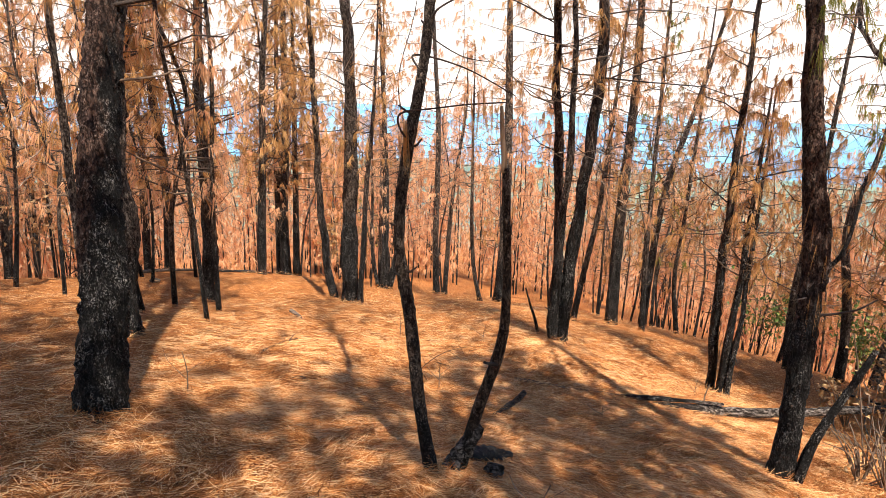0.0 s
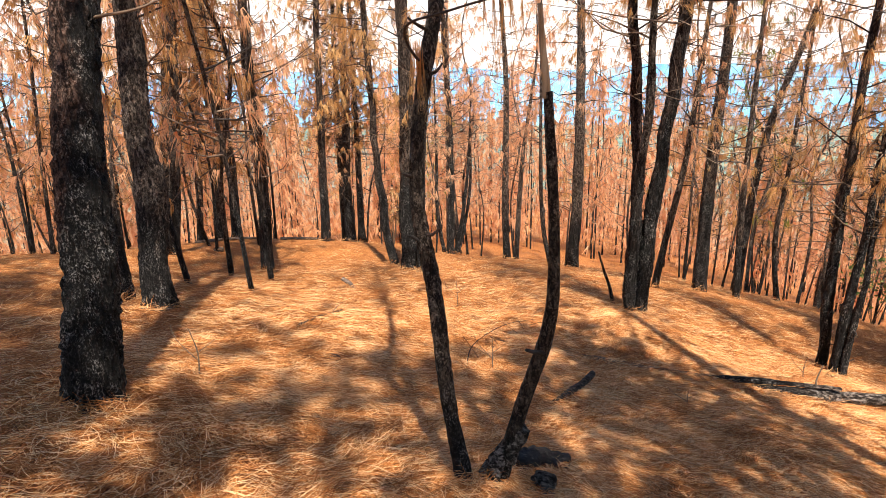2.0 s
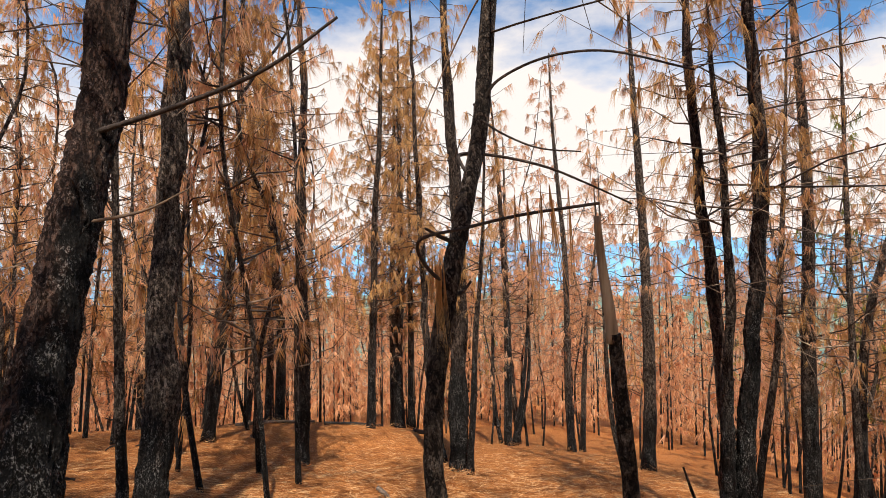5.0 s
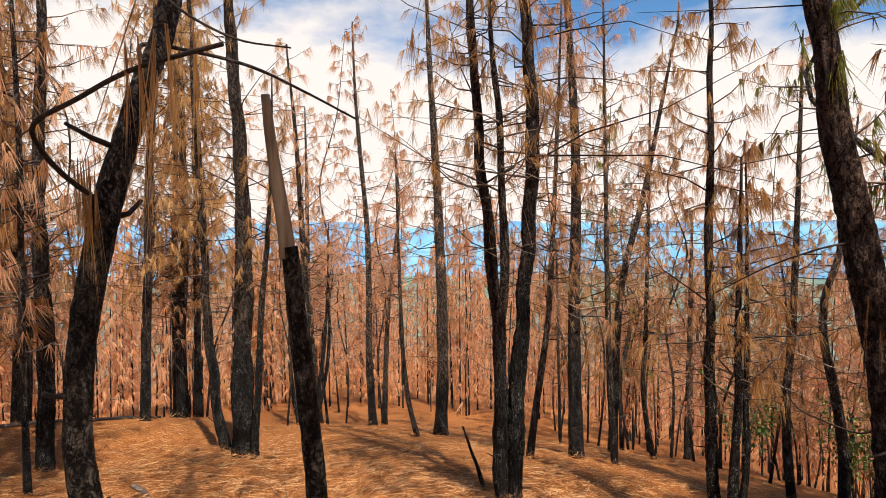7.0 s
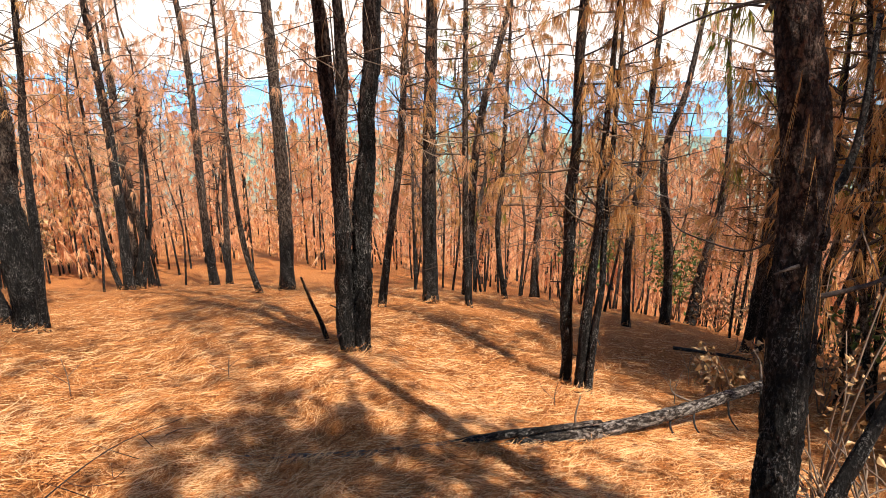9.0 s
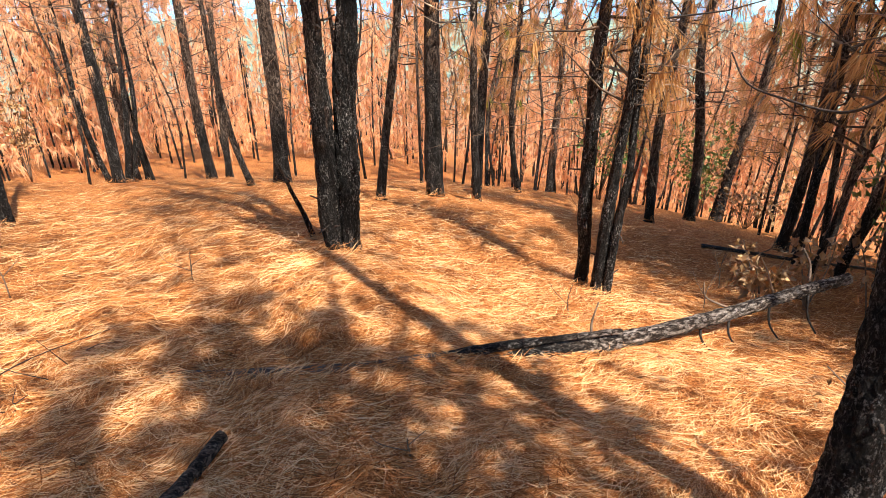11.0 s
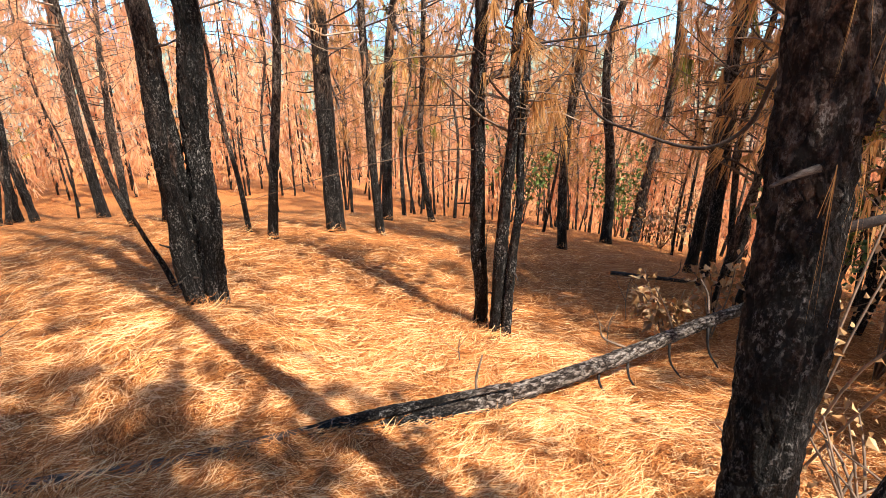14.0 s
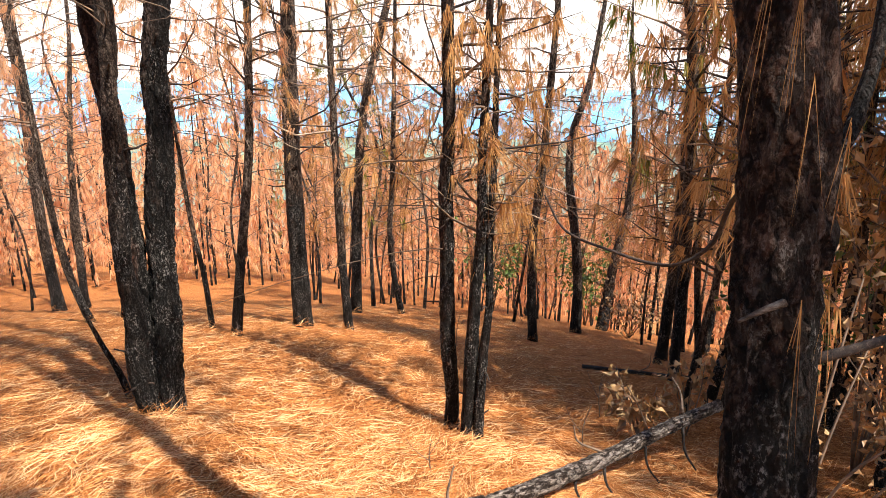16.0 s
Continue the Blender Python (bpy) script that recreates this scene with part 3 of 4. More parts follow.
pine("burnt pine with hanging tan needles, blackened at its foot",
     [(0.143, [(-6.97, 15.81, -2.06), (-6.9, 15.83, -0.9), (-6.88, 15.82, 0.25), (-6.95, 15.77, 1.4), (-7.03, 15.72, 2.56), (-7.08, 15.69, 3.71), (-7.13, 15.67, 4.87)])], height=11.0, leaf=TAN, crown=2.8, per=5, density=2.2, wide=0.011, reach=1.7, bark=0)
pine("burnt pine with hanging tan needles, blackened at its foot",
     [(0.114, [(-4.35, 15.58, -2.1), (-4.3, 15.57, -0.97), (-4.25, 15.56, 0.17), (-4.2, 15.56, 1.3), (-4.17, 15.54, 2.43), (-4.11, 15.55, 3.56), (-4.01, 15.57, 4.69)])], height=11.0, leaf=TAN, crown=2.8, per=5, density=2.2, wide=0.011, reach=1.7, bark=0)
pine("burnt pine with hanging tan needles, blackened at its foot",
     [(0.153, [(-4.15, 17.39, -2.62), (-4.18, 17.38, -1.69), (-4.18, 17.38, -0.75), (-4.14, 17.4, 0.18), (-4.08, 17.42, 1.11), (-4.06, 17.42, 2.05), (-4.05, 17.42, 2.98)])], height=11.0, leaf=TAN, crown=2.8, per=5, density=2.2, wide=0.011, reach=1.7, bark=0)
pine("pine with a thick central trunk and two thin side stems",
     [(0.181, [(-1.51, 12.42, -1.84), (-1.53, 12.62, -0.51), (-1.53, 12.79, 0.83), (-1.54, 12.9, 2.16), (-1.59, 12.96, 3.49), (-1.68, 12.97, 4.83), (-1.73, 12.97, 6.16)]), (0.091, [(-1.94, 13.06, -1.95), (-2.15, 13.18, -0.94), (-2.29, 13.31, 0.08), (-2.36, 13.41, 1.09), (-2.41, 13.48, 2.1), (-2.46, 13.51, 3.11), (-2.51, 13.52, 4.13)]), (0.065, [(-1.26, 12.13, -1.79), (-1.2, 12.24, -0.88), (-1.17, 12.33, 0.03), (-1.13, 12.41, 0.94), (-1.04, 12.5, 1.85)])], height=10.5, fine=True, bark=0, crown=3.2, per=5)
pine("slender burnt pine with blackened foot and hanging dead needles",
     [(0.124, [(-1.67, 21.94, -3.96), (-1.62, 22.04, 2.88), (-1.64, 22.09, 5.86)]), (0.107, [(-1.3, 21.93, -3.99), (-1.61, 22, -0.1), (-1.81, 22.05, 3.46)])], height=9.0, leaf=RUST, crown=3.0, per=4, bark=2)
# Stem is bare in view; an unseen dense crown is added for shade.
pine("crooked slender pine stem, charred at its foot, bare and bent",
     [(0.048, [(0.29, 4.09, -0.37), (0.16, 4.23, 0.16), (0.08, 4.37, 0.69), (-0.01, 4.41, 1.22), (0.02, 4.47, 1.75), (0.1, 4.59, 2.27), (0.16, 4.82, 2.8)])], height=9.5, fine=True, bark=5, crown=5.0, reach=2.6, relief=0.18, per=9, density=1.4, wide=0.0075, needles=40)
pine("curved burnt pine stem broken off at the top with peeled tip",
     [(0.052, [(0.43, 4.22, -0.42), (0.59, 4.19, 0.09), (0.72, 4.15, 0.6), (0.74, 4.13, 1.12), (0.69, 4.1, 1.63), (0.67, 4.09, 1.8)])], cut=True, fine=True, bark=5, relief=0.14)
pine("big forked pine of charred black and red-brown stems",
     [(0.114, [(2.52, 9.69, -1.52), (2.59, 9.71, -0.42), (2.67, 9.71, 0.67), (2.76, 9.7, 1.77), (2.82, 9.7, 2.87), (2.81, 9.71, 3.97), (2.73, 9.73, 5.07)]), (0.093, [(2.38, 9.66, -1.48), (2.37, 9.73, -0.32), (2.38, 9.86, 0.73), (2.3, 9.94, 1.78), (2.2, 9.96, 2.83), (2.13, 9.98, 3.88), (2.08, 9.99, 4.93)]), (0.081, [(2.38, 9.66, -1.48), (2.31, 9.55, -0.32), (2.37, 9.54, 0.72), (2.41, 9.54, 1.77), (2.38, 9.55, 2.82), (2.32, 9.56, 3.86), (2.25, 9.57, 4.91)])], height=11, fine=True, bark=1, barks=(1, 3, 0), relief=0.26, crown=4.2, reach=2.0, per=6, density=1.0, wide=0.006)
pine("short charred dead stem leaning beside the forked pine",
     [(0.034, [(2.24, 10.11, -1.6), (2.15, 10.14, -1.35), (2.05, 10.17, -1.06), (1.94, 10.2, -0.76)])], cut=True, bark=5, fine=True)
pine("slender burnt pine with blackened foot and hanging dead needles",
     [(0.129, [(0.51, 19.95, -3.9), (0.42, 20.16, -1.9), (0.44, 20.33, 0.11), (0.41, 20.43, 2.11), (0.26, 20.47, 4.12), (0.12, 20.48, 6.12), (0.06, 20.48, 8.13)])], height=9.0, leaf=RUST, crown=3.0, per=4, bark=2)
pine("slender burnt pine with blackened foot and hanging dead needles",
     [(0.107, [(0.84, 21.78, -3.99), (1.03, 21.71, -0.7), (1.42, 21.55, 2.54), (1.4, 21.55, 4.15)])], height=9.0, leaf=RUST, crown=3.0, per=4, bark=2)
pine("pale grey-barked pine with a thin crooked side stem",
     [(0.153, [(2.13, 15.25, -2.64), (2.2, 15.26, -0.98), (2.19, 15.26, 0.68), (2.15, 15.26, 2.34), (2.08, 15.27, 4), (2, 15.28, 5.65), (1.95, 15.28, 7.31)]), (0.061, [(1.6, 14.72, -2.53), (1.4, 14.75, -1.72), (1.31, 14.78, -0.9), (1.27, 14.8, -0.08)])], height=10.5, bark=2, crown=3.4, leaf=RUST)
pine("clump of thin blackened pine stems fanning from one foot",
     [(0.122, [(-1.22, 17.88, -3.15), (-1.18, 17.98, -1.53), (-1.18, 18.06, 0.1), (-1.24, 18.1, 1.72), (-1.31, 18.12, 3.34), (-1.4, 18.12, 4.96), (-1.54, 18.1, 6.59)]), (0.068, [(-1.37, 17.91, -3.13), (-1.54, 17.9, -2.22), (-1.6, 17.91, -1.3), (-1.58, 17.93, -0.39), (-1.59, 17.94, 0.53)]), (0.069, [(-1.12, 18.11, -3.21), (-0.9, 18.14, -2.29), (-0.76, 18.16, -1.37), (-0.67, 18.17, -0.45), (-0.61, 18.18, 0.47)]), (0.064, [(-1.08, 18.58, -3.34), (-0.84, 18.62, -2.46), (-0.69, 18.65, -1.59), (-0.63, 18.66, -0.71), (-0.63, 18.66, 0.17)])], height=9, bark=1, crown=3.6, leaf=RUST)
pine("stout dark pine with ragged rust-coloured crown",
     [(0.137, [(4.41, 12.71, -2.11), (4.39, 12.71, -0.79), (4.39, 12.7, 0.53), (4.42, 12.68, 1.85), (4.43, 12.68, 3.17), (4.39, 12.69, 4.49), (4.32, 12.71, 5.81)])], height=11, bark=0, crown=2.6, reach=1.9, leaf=TAN)
pine("pale burnt pine stem with a broken leaning companion",
     [(0.068, [(3.4, 12.28, -2.17), (3.5, 12.22, -1.29), (3.62, 12.16, -0.41), (3.73, 12.12, 0.47)]), (0.041, [(3.18, 12.88, -2.26), (3.13, 12.88, -1.39), (3.03, 12.88, -0.52)])], height=8, bark=2, crown=3.0, leaf=RUST)
pine("slender burnt pine with blackened foot and hanging dead needles",
     [(0.065, [(4.99, 12.31, -2.38), (4.92, 12.31, -1.32), (4.88, 12.3, -0.27), (4.86, 12.3, 0.79)])], height=9.0, leaf=RUST, crown=3.0, per=4, bark=2)
pine("slender burnt pine with blackened foot and hanging dead needles",
     [(0.065, [(6.96, 14.81, -3.27), (6.8, 14.88, -2.39), (6.74, 14.91, -1.5), (6.79, 14.88, -0.62)])], height=9.0, leaf=RUST, crown=3.0, per=4, bark=2)
pine("slender burnt pine with blackened foot and hanging dead needles",
     [(0.164, [(12.22, 22.79, -6.59), (12.32, 22.77, -1.77), (12.41, 22.75, 2.25)])], height=9.0, leaf=RUST, crown=3.0, per=4, bark=2)
pine("cluster of three blackened pine stems from one root",
     [(0.076, [(4.99, 9.18, -2.18), (4.89, 9.13, -1.08), (4.83, 9.08, 0.01), (4.8, 9.04, 1.11), (4.8, 9.03, 2.2), (4.82, 9.02, 3.3)]), (0.067, [(5, 8.91, -2.06), (5.01, 8.87, -1.08), (5.03, 8.84, -0.1)]), (0.048, [(5.05, 8.81, -1.77), (5.11, 8.8, -0.74), (5.13, 8.82, 0.3), (5.14, 8.83, 1.33)])], height=8.0, fine=True, bark=1, crown=2.2, reach=1.1)
pine("slender burnt pine with blackened foot and hanging dead needles",
     [(0.089, [(8.37, 12.28, -3.16), (8.31, 12.34, -2.14), (8.3, 12.34, -1.13), (8.37, 12.29, -0.12)])], height=9.0, leaf=RUST, crown=3.0, per=4, bark=2)
pine("slender burnt pine with blackened foot and hanging dead needles",
     [(0.131, [(11.36, 14.48, -4.44), (11.35, 14.5, -3.49), (11.3, 14.56, -2.54), (11.19, 14.67, -1.59), (11.08, 14.78, -0.63), (11.1, 14.76, 0.32), (11.29, 14.58, 1.27)])], height=9.0, leaf=RUST, crown=3.0, per=4, bark=2)
pine("slender burnt pine with blackened foot and hanging dead needles",
     [(0.153, [(13.57, 15.87, -5.31), (13.64, 15.8, -4.1), (13.75, 15.68, -2.89), (13.86, 15.56, -1.67), (13.88, 15.54, -0.46), (13.81, 15.61, 0.76), (13.68, 15.74, 1.97)])], height=9.0, leaf=RUST, crown=3.0, per=4, bark=2)
# High crown is made wide and thick to throw shade on the floor.
pine("thick leaning charred pine trunk with red-brown plated bark",
     [(0.116, [(3.73, 5.4, -1.26), (3.77, 5.47, -0.4), (3.84, 5.59, 0.5), (3.865, 5.665, 1), (3.80, 5.83, 2.05), (3.67, 5.95, 3.1)])], height=10.5, fine=True, bark=6, crown=4.8, reach=2.4, leaf=GREEN, per=9, relief=0.22, density=1.4, wide=0.006, needles=40)
pine("blackened stem slanting out of the needle litter",
     [(0.058, [(3.8, 5.3, -1.24), (3.91, 5.3, -0.85), (4.04, 5.3, -0.5), (4.2, 5.28, -0.15), (4.34, 5.27, 0.15)])], cut=True, bark=1, fine=True)
pine("slender burnt pine with blackened foot and hanging dead needles",
     [(0.097, [(9.75, 10.66, -3.15), (9.78, 10.64, -1.18), (9.7, 10.67, 1.18), (9.6, 10.73, 2.38)])], height=9.0, leaf=RUST, crown=3.0, per=4, bark=2)
pine("slender burnt pine with blackened foot and hanging dead needles",
     [(0.083, [(12.19, 12.15, -3.94), (12.16, 12.21, -2.9), (12.13, 12.24, -1.86), (12.1, 12.28, -0.82), (12.06, 12.34, 0.22)])], height=9.0, leaf=RUST, crown=3.0, per=4, bark=2)
pine("slender burnt pine with blackened foot and hanging dead needles",
     [(0.091, [(13.24, 12.33, -4.37), (13.28, 12.31, -2.85), (13.24, 12.32, -0.77)])], height=9.0, leaf=RUST, crown=3.0, per=4, bark=2)
pine("pine leaning to one side with drooping dead needles",
     [(0.104, [(5.89, 14.63, -3.23), (6.11, 14.67, 0.39), (6.71, 14.69, 2.82), (7.21, 14.72, 5.12), (7.5, 14.73, 6.42)])], height=10, bark=0, crown=2.6, leaf=TAN)
pine("burnt pine with hanging tan needles, blackened at its foot",
     [(0.111, [(-10.97, 10.56, -1.04), (-10.89, 10.58, 1.3)])], height=11.0, leaf=TAN, crown=2.8, per=5, density=2.2, wide=0.011, reach=1.7, bark=0)
pine("burnt pine with hanging tan needles, blackened at its foot",
     [(0.083, [(-13.42, 13.48, -1.77), (-12.89, 13.59, 1.98), (-12.78, 13.61, 4.95)])], height=11.0, leaf=TAN, crown=2.8, per=5, density=2.2, wide=0.011, reach=1.7, bark=0)
pine("burnt pine with hanging tan needles, blackened at its foot",
     [(0.130, [(-6.7, 12.41, -1.41), (-6.31, 12.49, 1.03), (-6.01, 12.54, 3.87)])], height=11.0, leaf=TAN, crown=2.8, per=5, density=2.2, wide=0.011, reach=1.7, bark=0)
pine("burnt pine with hanging tan needles, blackened at its foot",
     [(0.139, [(-11.06, 20.79, -3.25), (-10.42, 20.92, 1.38)])], height=11.0, leaf=TAN, crown=2.8, per=5, density=2.2, wide=0.011, reach=1.7, bark=0)
pine("burnt pine with hanging tan needles, blackened at its foot",
     [(0.132, [(-9.67, 19.92, -3), (-9.5, 19.95, 0.44), (-9.64, 19.92, 3.28)])], height=11.0, leaf=TAN, crown=2.8, per=5, density=2.2, wide=0.011, reach=1.7, bark=0)
pine("burnt pine with hanging tan needles, blackened at its foot",
     [(0.133, [(-12.49, 17.28, -2.53), (-12.3, 17.32, 1.69), (-12.32, 17.31, 4.17)])], height=11.0, leaf=TAN, crown=2.8, per=5, density=2.2, wide=0.011, reach=1.7, bark=0)
pine("burnt pine with hanging tan needles, blackened at its foot",
     [(0.143, [(-8.08, 14.39, -2.01), (-7.98, 14.46, -0.75), (-7.86, 14.55, 0.52), (-7.71, 14.66, 1.78), (-7.58, 14.75, 3.05), (-7.48, 14.82, 4.31), (-7.39, 14.88, 5.58)])], height=11.0, leaf=TAN, crown=2.8, per=5, density=2.2, wide=0.011, reach=1.7, bark=0)
pine("burnt pine with hanging tan needles, blackened at its foot",
     [(0.114, [(-4.48, 17.89, -2.61), (-4.46, 17.89, 1.25), (-4.34, 17.89, 5.35)]), (0.107, [(-3.95, 17.86, -2.64), (-3.91, 17.86, 1.26)])], height=11.0, leaf=TAN, crown=2.8, per=5, density=2.2, wide=0.011, reach=1.7, bark=0)
pine("burnt pine with hanging tan needles, blackened at its foot",
     [(0.086, [(-12.3, 18.26, -2.74), (-12.09, 18.24, 1.38)])], height=11.0, leaf=TAN, crown=2.8, per=5, density=2.2, wide=0.011, reach=1.7, bark=0)

# ---- the wood behind: eight kinds of slim pine, each repeated ----


def build_wood():
    rng = np.random.default_rng(11)
    kinds = []
    for k in range(8):
        height = (9.0, 10.4, 8.4, 11.4, 9.8, 7.4, 10.2, 8.6)[k]
        root = new("pine_tree")
        bend = rng.normal(0, 0.28, (5, 2))
        pts = [(0, 0, -0.2)] + [(bend[i, 0] * (i + 1) * 0.45, bend[i, 1] * (i + 1) * 0.45, height * (i + 1) / 5) for i in range(5)]
        path = spline(pts, 26)
        u = np.clip(path[:, 2] / height, 0, 1)
        rad = (0.030 + 0.024 * rng.random()) * ((1 - u) ** 0.8 * 0.86 + 0.14) * (1 + 0.3 * np.exp(-np.clip(path[:, 2], 0, 9) / 0.2))
        part("trunk", tube("trunk", path, rad, 7, BARK[(2, 2, 4, 0, 2, 4, 4, 2)[k]], 0.12, 6.0, k * 3.1), None, root)

        def axis(h, path=path):
            return np.array([np.interp(h, path[:, 2], path[:, i]) for i in range(3)])

        bv, bq, nv, nf = crown_arrays(500 + k, axis, 1.7 + 0.5 * rng.random(), height - 0.1, 1.1, int(height * 1.7), 4, 5, 10, 0.27, 0.012, twigs=5)
        tagged(part("branchwork", mesh_from("branchwork", bv, [bq], TWIG), None, root), kind="stuff")
        tagged(part("foliage", mesh_from("foliage", nv, [nf], (RUST, RUST, TAN, RUST, RUST, TAN, RUST, GREEN)[k], False), None, root), kind="stuff")
        tagged(root, "slim burnt pine with black foot and rust-coloured dead needles", "tree", "burnt pines of the wood")
        kinds.append(root)
    taken = [(o.location.x, o.location.y) for o in scene.objects if o.name.startswith("pine_tree") and o not in kinds]
    placed, used = 0, set()
    thick = []
    while len(thick) < 62:
        x, y = rng.uniform(6.2, 14.0), rng.uniform(3.2, 12.5)
        if x - 2.0 > (y - 4.0) * 1.15 and not any((x - p) ** 2 + (y - q) ** 2 < 0.5 for p, q in taken):
            taken.append((x, y))
            thick.append((x, y))
    while len(thick) < 80:
        x, y = rng.uniform(-11.5, -4.3), rng.uniform(8.0, 16.5)
        if not any((x - p) ** 2 + (y - q) ** 2 < 0.7 for p, q in taken):
            taken.append((x, y))
            thick.append((x, y))
    while len(thick) < 106:
        a, d = rng.uniform(0.3, 0.95), rng.uniform(12.5, 24)
        x, y = 0.9 + d * math.sin(a), 3.0 + d * math.cos(a)
        if not any((x - p) ** 2 + (y - q) ** 2 < 0.6 for p, q in taken):
            taken.append((x, y))
            thick.append((x, y))
    while placed < 290:
        a = rng.uniform(-2.0, 1.75) if rng.random() < 0.93 else rng.uniform(0, 2 * math.pi)
        d = math.sqrt(rng.uniform(12.5 ** 2, 31 ** 2))
        if rng.random() < 0.35:
            d = rng.uniform(12.5, 22)
        x, y = 0.9 + d * math.sin(a), 3.0 + d * math.cos(a)
        if placed < len(thick):
            x, y = thick[placed]
            if x < 7.6 and 4.5 < y < 10:
                x += 1.8
            if x < 9.6 and y < 6.5:
                x += 2.4
        else:
            if -0.45 < a < 0.5 and d < 24 and rng.random() < 0.6:
                continue
            if math.cos(a) > 0.2 and y < 13 and abs(x) < 10:
                continue
            if any((x - p) ** 2 + (y - q) ** 2 < 0.9 for p, q in taken):
                continue
            taken.append((x, y))
        k = int(rng.integers(0, 8))
        if placed < 62:
            k = (2, 5, 7, 2, 5)[placed % 5]
        if x < -4 and k == 7:
            k = 2
        s = rng.uniform(0.8, 1.2) * (1.25 if placed < 62 else 1)
        m = pose(x, y, gz(x, y), rng.normal(0, 3.0), rng.normal(0, 3.0), rng.uniform(0, 360))
        if k not in used:
            used.add(k)
            kinds[k].matrix_basis = m
        else:
            ob = copy_thing(kinds[k], m)
            ob.scale = (s, s, s * rng.uniform(0.95, 1.1))
        placed += 1


build_wood()


def build_shade():
    """Unseen pines added behind and beside the walk; their crowns shade its floor."""
    spots = ((-1.3, -0.7), (1.9, -0.9), (0.3, -2.7), (3.4, 0.5), (-2.9, 0.3), (-3.6, 2.3), (4.2, -1.4), (-1.5, -3.7), (2.4, -3.5), (-1.7, 0.7), (-4.7, -1.0), (-0.3, -1.5), (-5.6, 3.3), (-3.0, -3.0), (-2.2, -1.8), (0.9, -1.2), (-0.9, -2.4), (1.2, -2.0), (2.6, -0.2), (-2.1, -0.3), (2.9, 2.3), (3.3, -0.6), (9.2, 2.2), (10.4, 0.8), (10.8, 3.4))
    for k, (x, y) in enumerate(spots):
        lean = 0.25 * math.sin(k * 2.3)
        pine("tall burnt pine added out of view, its ragged crown shading the walk",
             [(0.065, [(x, y, 0), (x + lean, y + 0.1, gz(x, y) + 3.0)])], height=9.0 + 3.6 * ((k * 7) % 5) / 4, crown=4.2, reach=2.1, leaf=TAN, density=1.25, per=7, wide=0.045, needles=9)


    # Three more unseen crowns, added to shade the floor before the log.
    for x, y, tall in ((3.45, 3.2, 7.6), (4.25, 3.0, 7.2), (3.6, 2.4, 8.4)):
        pine("burnt pine added out of view, its broad crown shading the walk",
             [(0.05, [(x, y, 0), (x + 0.1, y, gz(x, y) + 3.0)])], height=tall, crown=4.0, reach=1.9, leaf=TAN, density=1.5, per=9, wide=0.045, needles=8)


build_shade()


def build_far_wood():
    """The rest of the wood down the slope, too far off to tell its trees apart."""
    rng = np.random.default_rng(21)
    tv, tq, at, along, start = [], [], [], [], 0
    wv, wq, twig_start = [], [], 0
    count = 0
    while count < 1150:
        a = rng.uniform(-1.75, 1.6)
        d = 26 + 70 * rng.random() ** 1.5
        x, y = 0.9 + d * math.sin(a), 3.0 + d * math.cos(a)
        z, h = gz(x, y), rng.uniform(6.5, 11)
        lean = rng.normal(0, 0.35, 2)
        path = np.array([(x + lean[0] * s * s, y + lean[1] * s * s, z - 0.2 + (h + 0.2) * s) for s in np.linspace(0, 1, 6)])
        v, q, _ = tube_arrays(path, 0.036 * (1.05 - np.linspace(0, 1, 6)) + 0.010, 4, start)
        tv.append(v)
        tq.append(q)
        start += len(v)
        for _ in range(9 if d < 45 else 0):
            turn, up_, out = rng.uniform(0, 2 * math.pi), rng.uniform(0.15, 0.8), rng.uniform(0.4, 1.3)
            p0 = path[0] + (path[-1] - path[0]) * up_
            way = np.array([math.cos(turn), math.sin(turn), rng.uniform(-0.1, 0.6)]) * out
            v, q, _ = tube_arrays(np.array([p0, p0 + 0.5 * way, p0 + way + [0, 0, rng.normal(0.05, 0.15)]]), (0.013, 0.010, 0.006), 3, twig_start)
            wv.append(v)
            wq.append(q)
            twig_start += len(v)
        k = 120 if d < 42 else 60
        u = rng.uniform(0.06, 1.0, k) ** 0.9
        ang = rng.uniform(0, 2 * math.pi, k)
        r = 1.15 * (1.1 - u) ** 0.7 * rng.uniform(0.25, 1.0, k)
        dirs = np.stack([np.cos(ang), np.sin(ang), 0.2 * rng.normal(0, 1, k)], -1)
        at.append(np.stack([x + lean[0] * u * u + r * dirs[:, 0], y + lean[1] * u * u + r * dirs[:, 1], z + h * u], -1))
        along.append(dirs)
        count += 1
    nv, nf = tufts(rng, np.concatenate(at), np.concatenate(along), 7, 0.44, 0.050, 0.30)
    wood = new("far_pine_wood")
    tagged(wood, "distant burnt pine wood with orange dead foliage down the slope", "wood", kind="stuff")
    tagged(part("trunks", mesh_from("trunks", np.concatenate(tv), [np.concatenate(tq)], BARK[2]), None, wood), kind="stuff")
    tagged(part("twigs", mesh_from("twigs", np.concatenate(wv), [np.concatenate(wq)], TWIG), None, wood), kind="stuff")
    tagged(part("foliage", mesh_from("foliage", nv, [nf], RUST, False), None, wood), kind="stuff")


build_far_wood()

# ---- fallen needles, thick where the camera walks ----


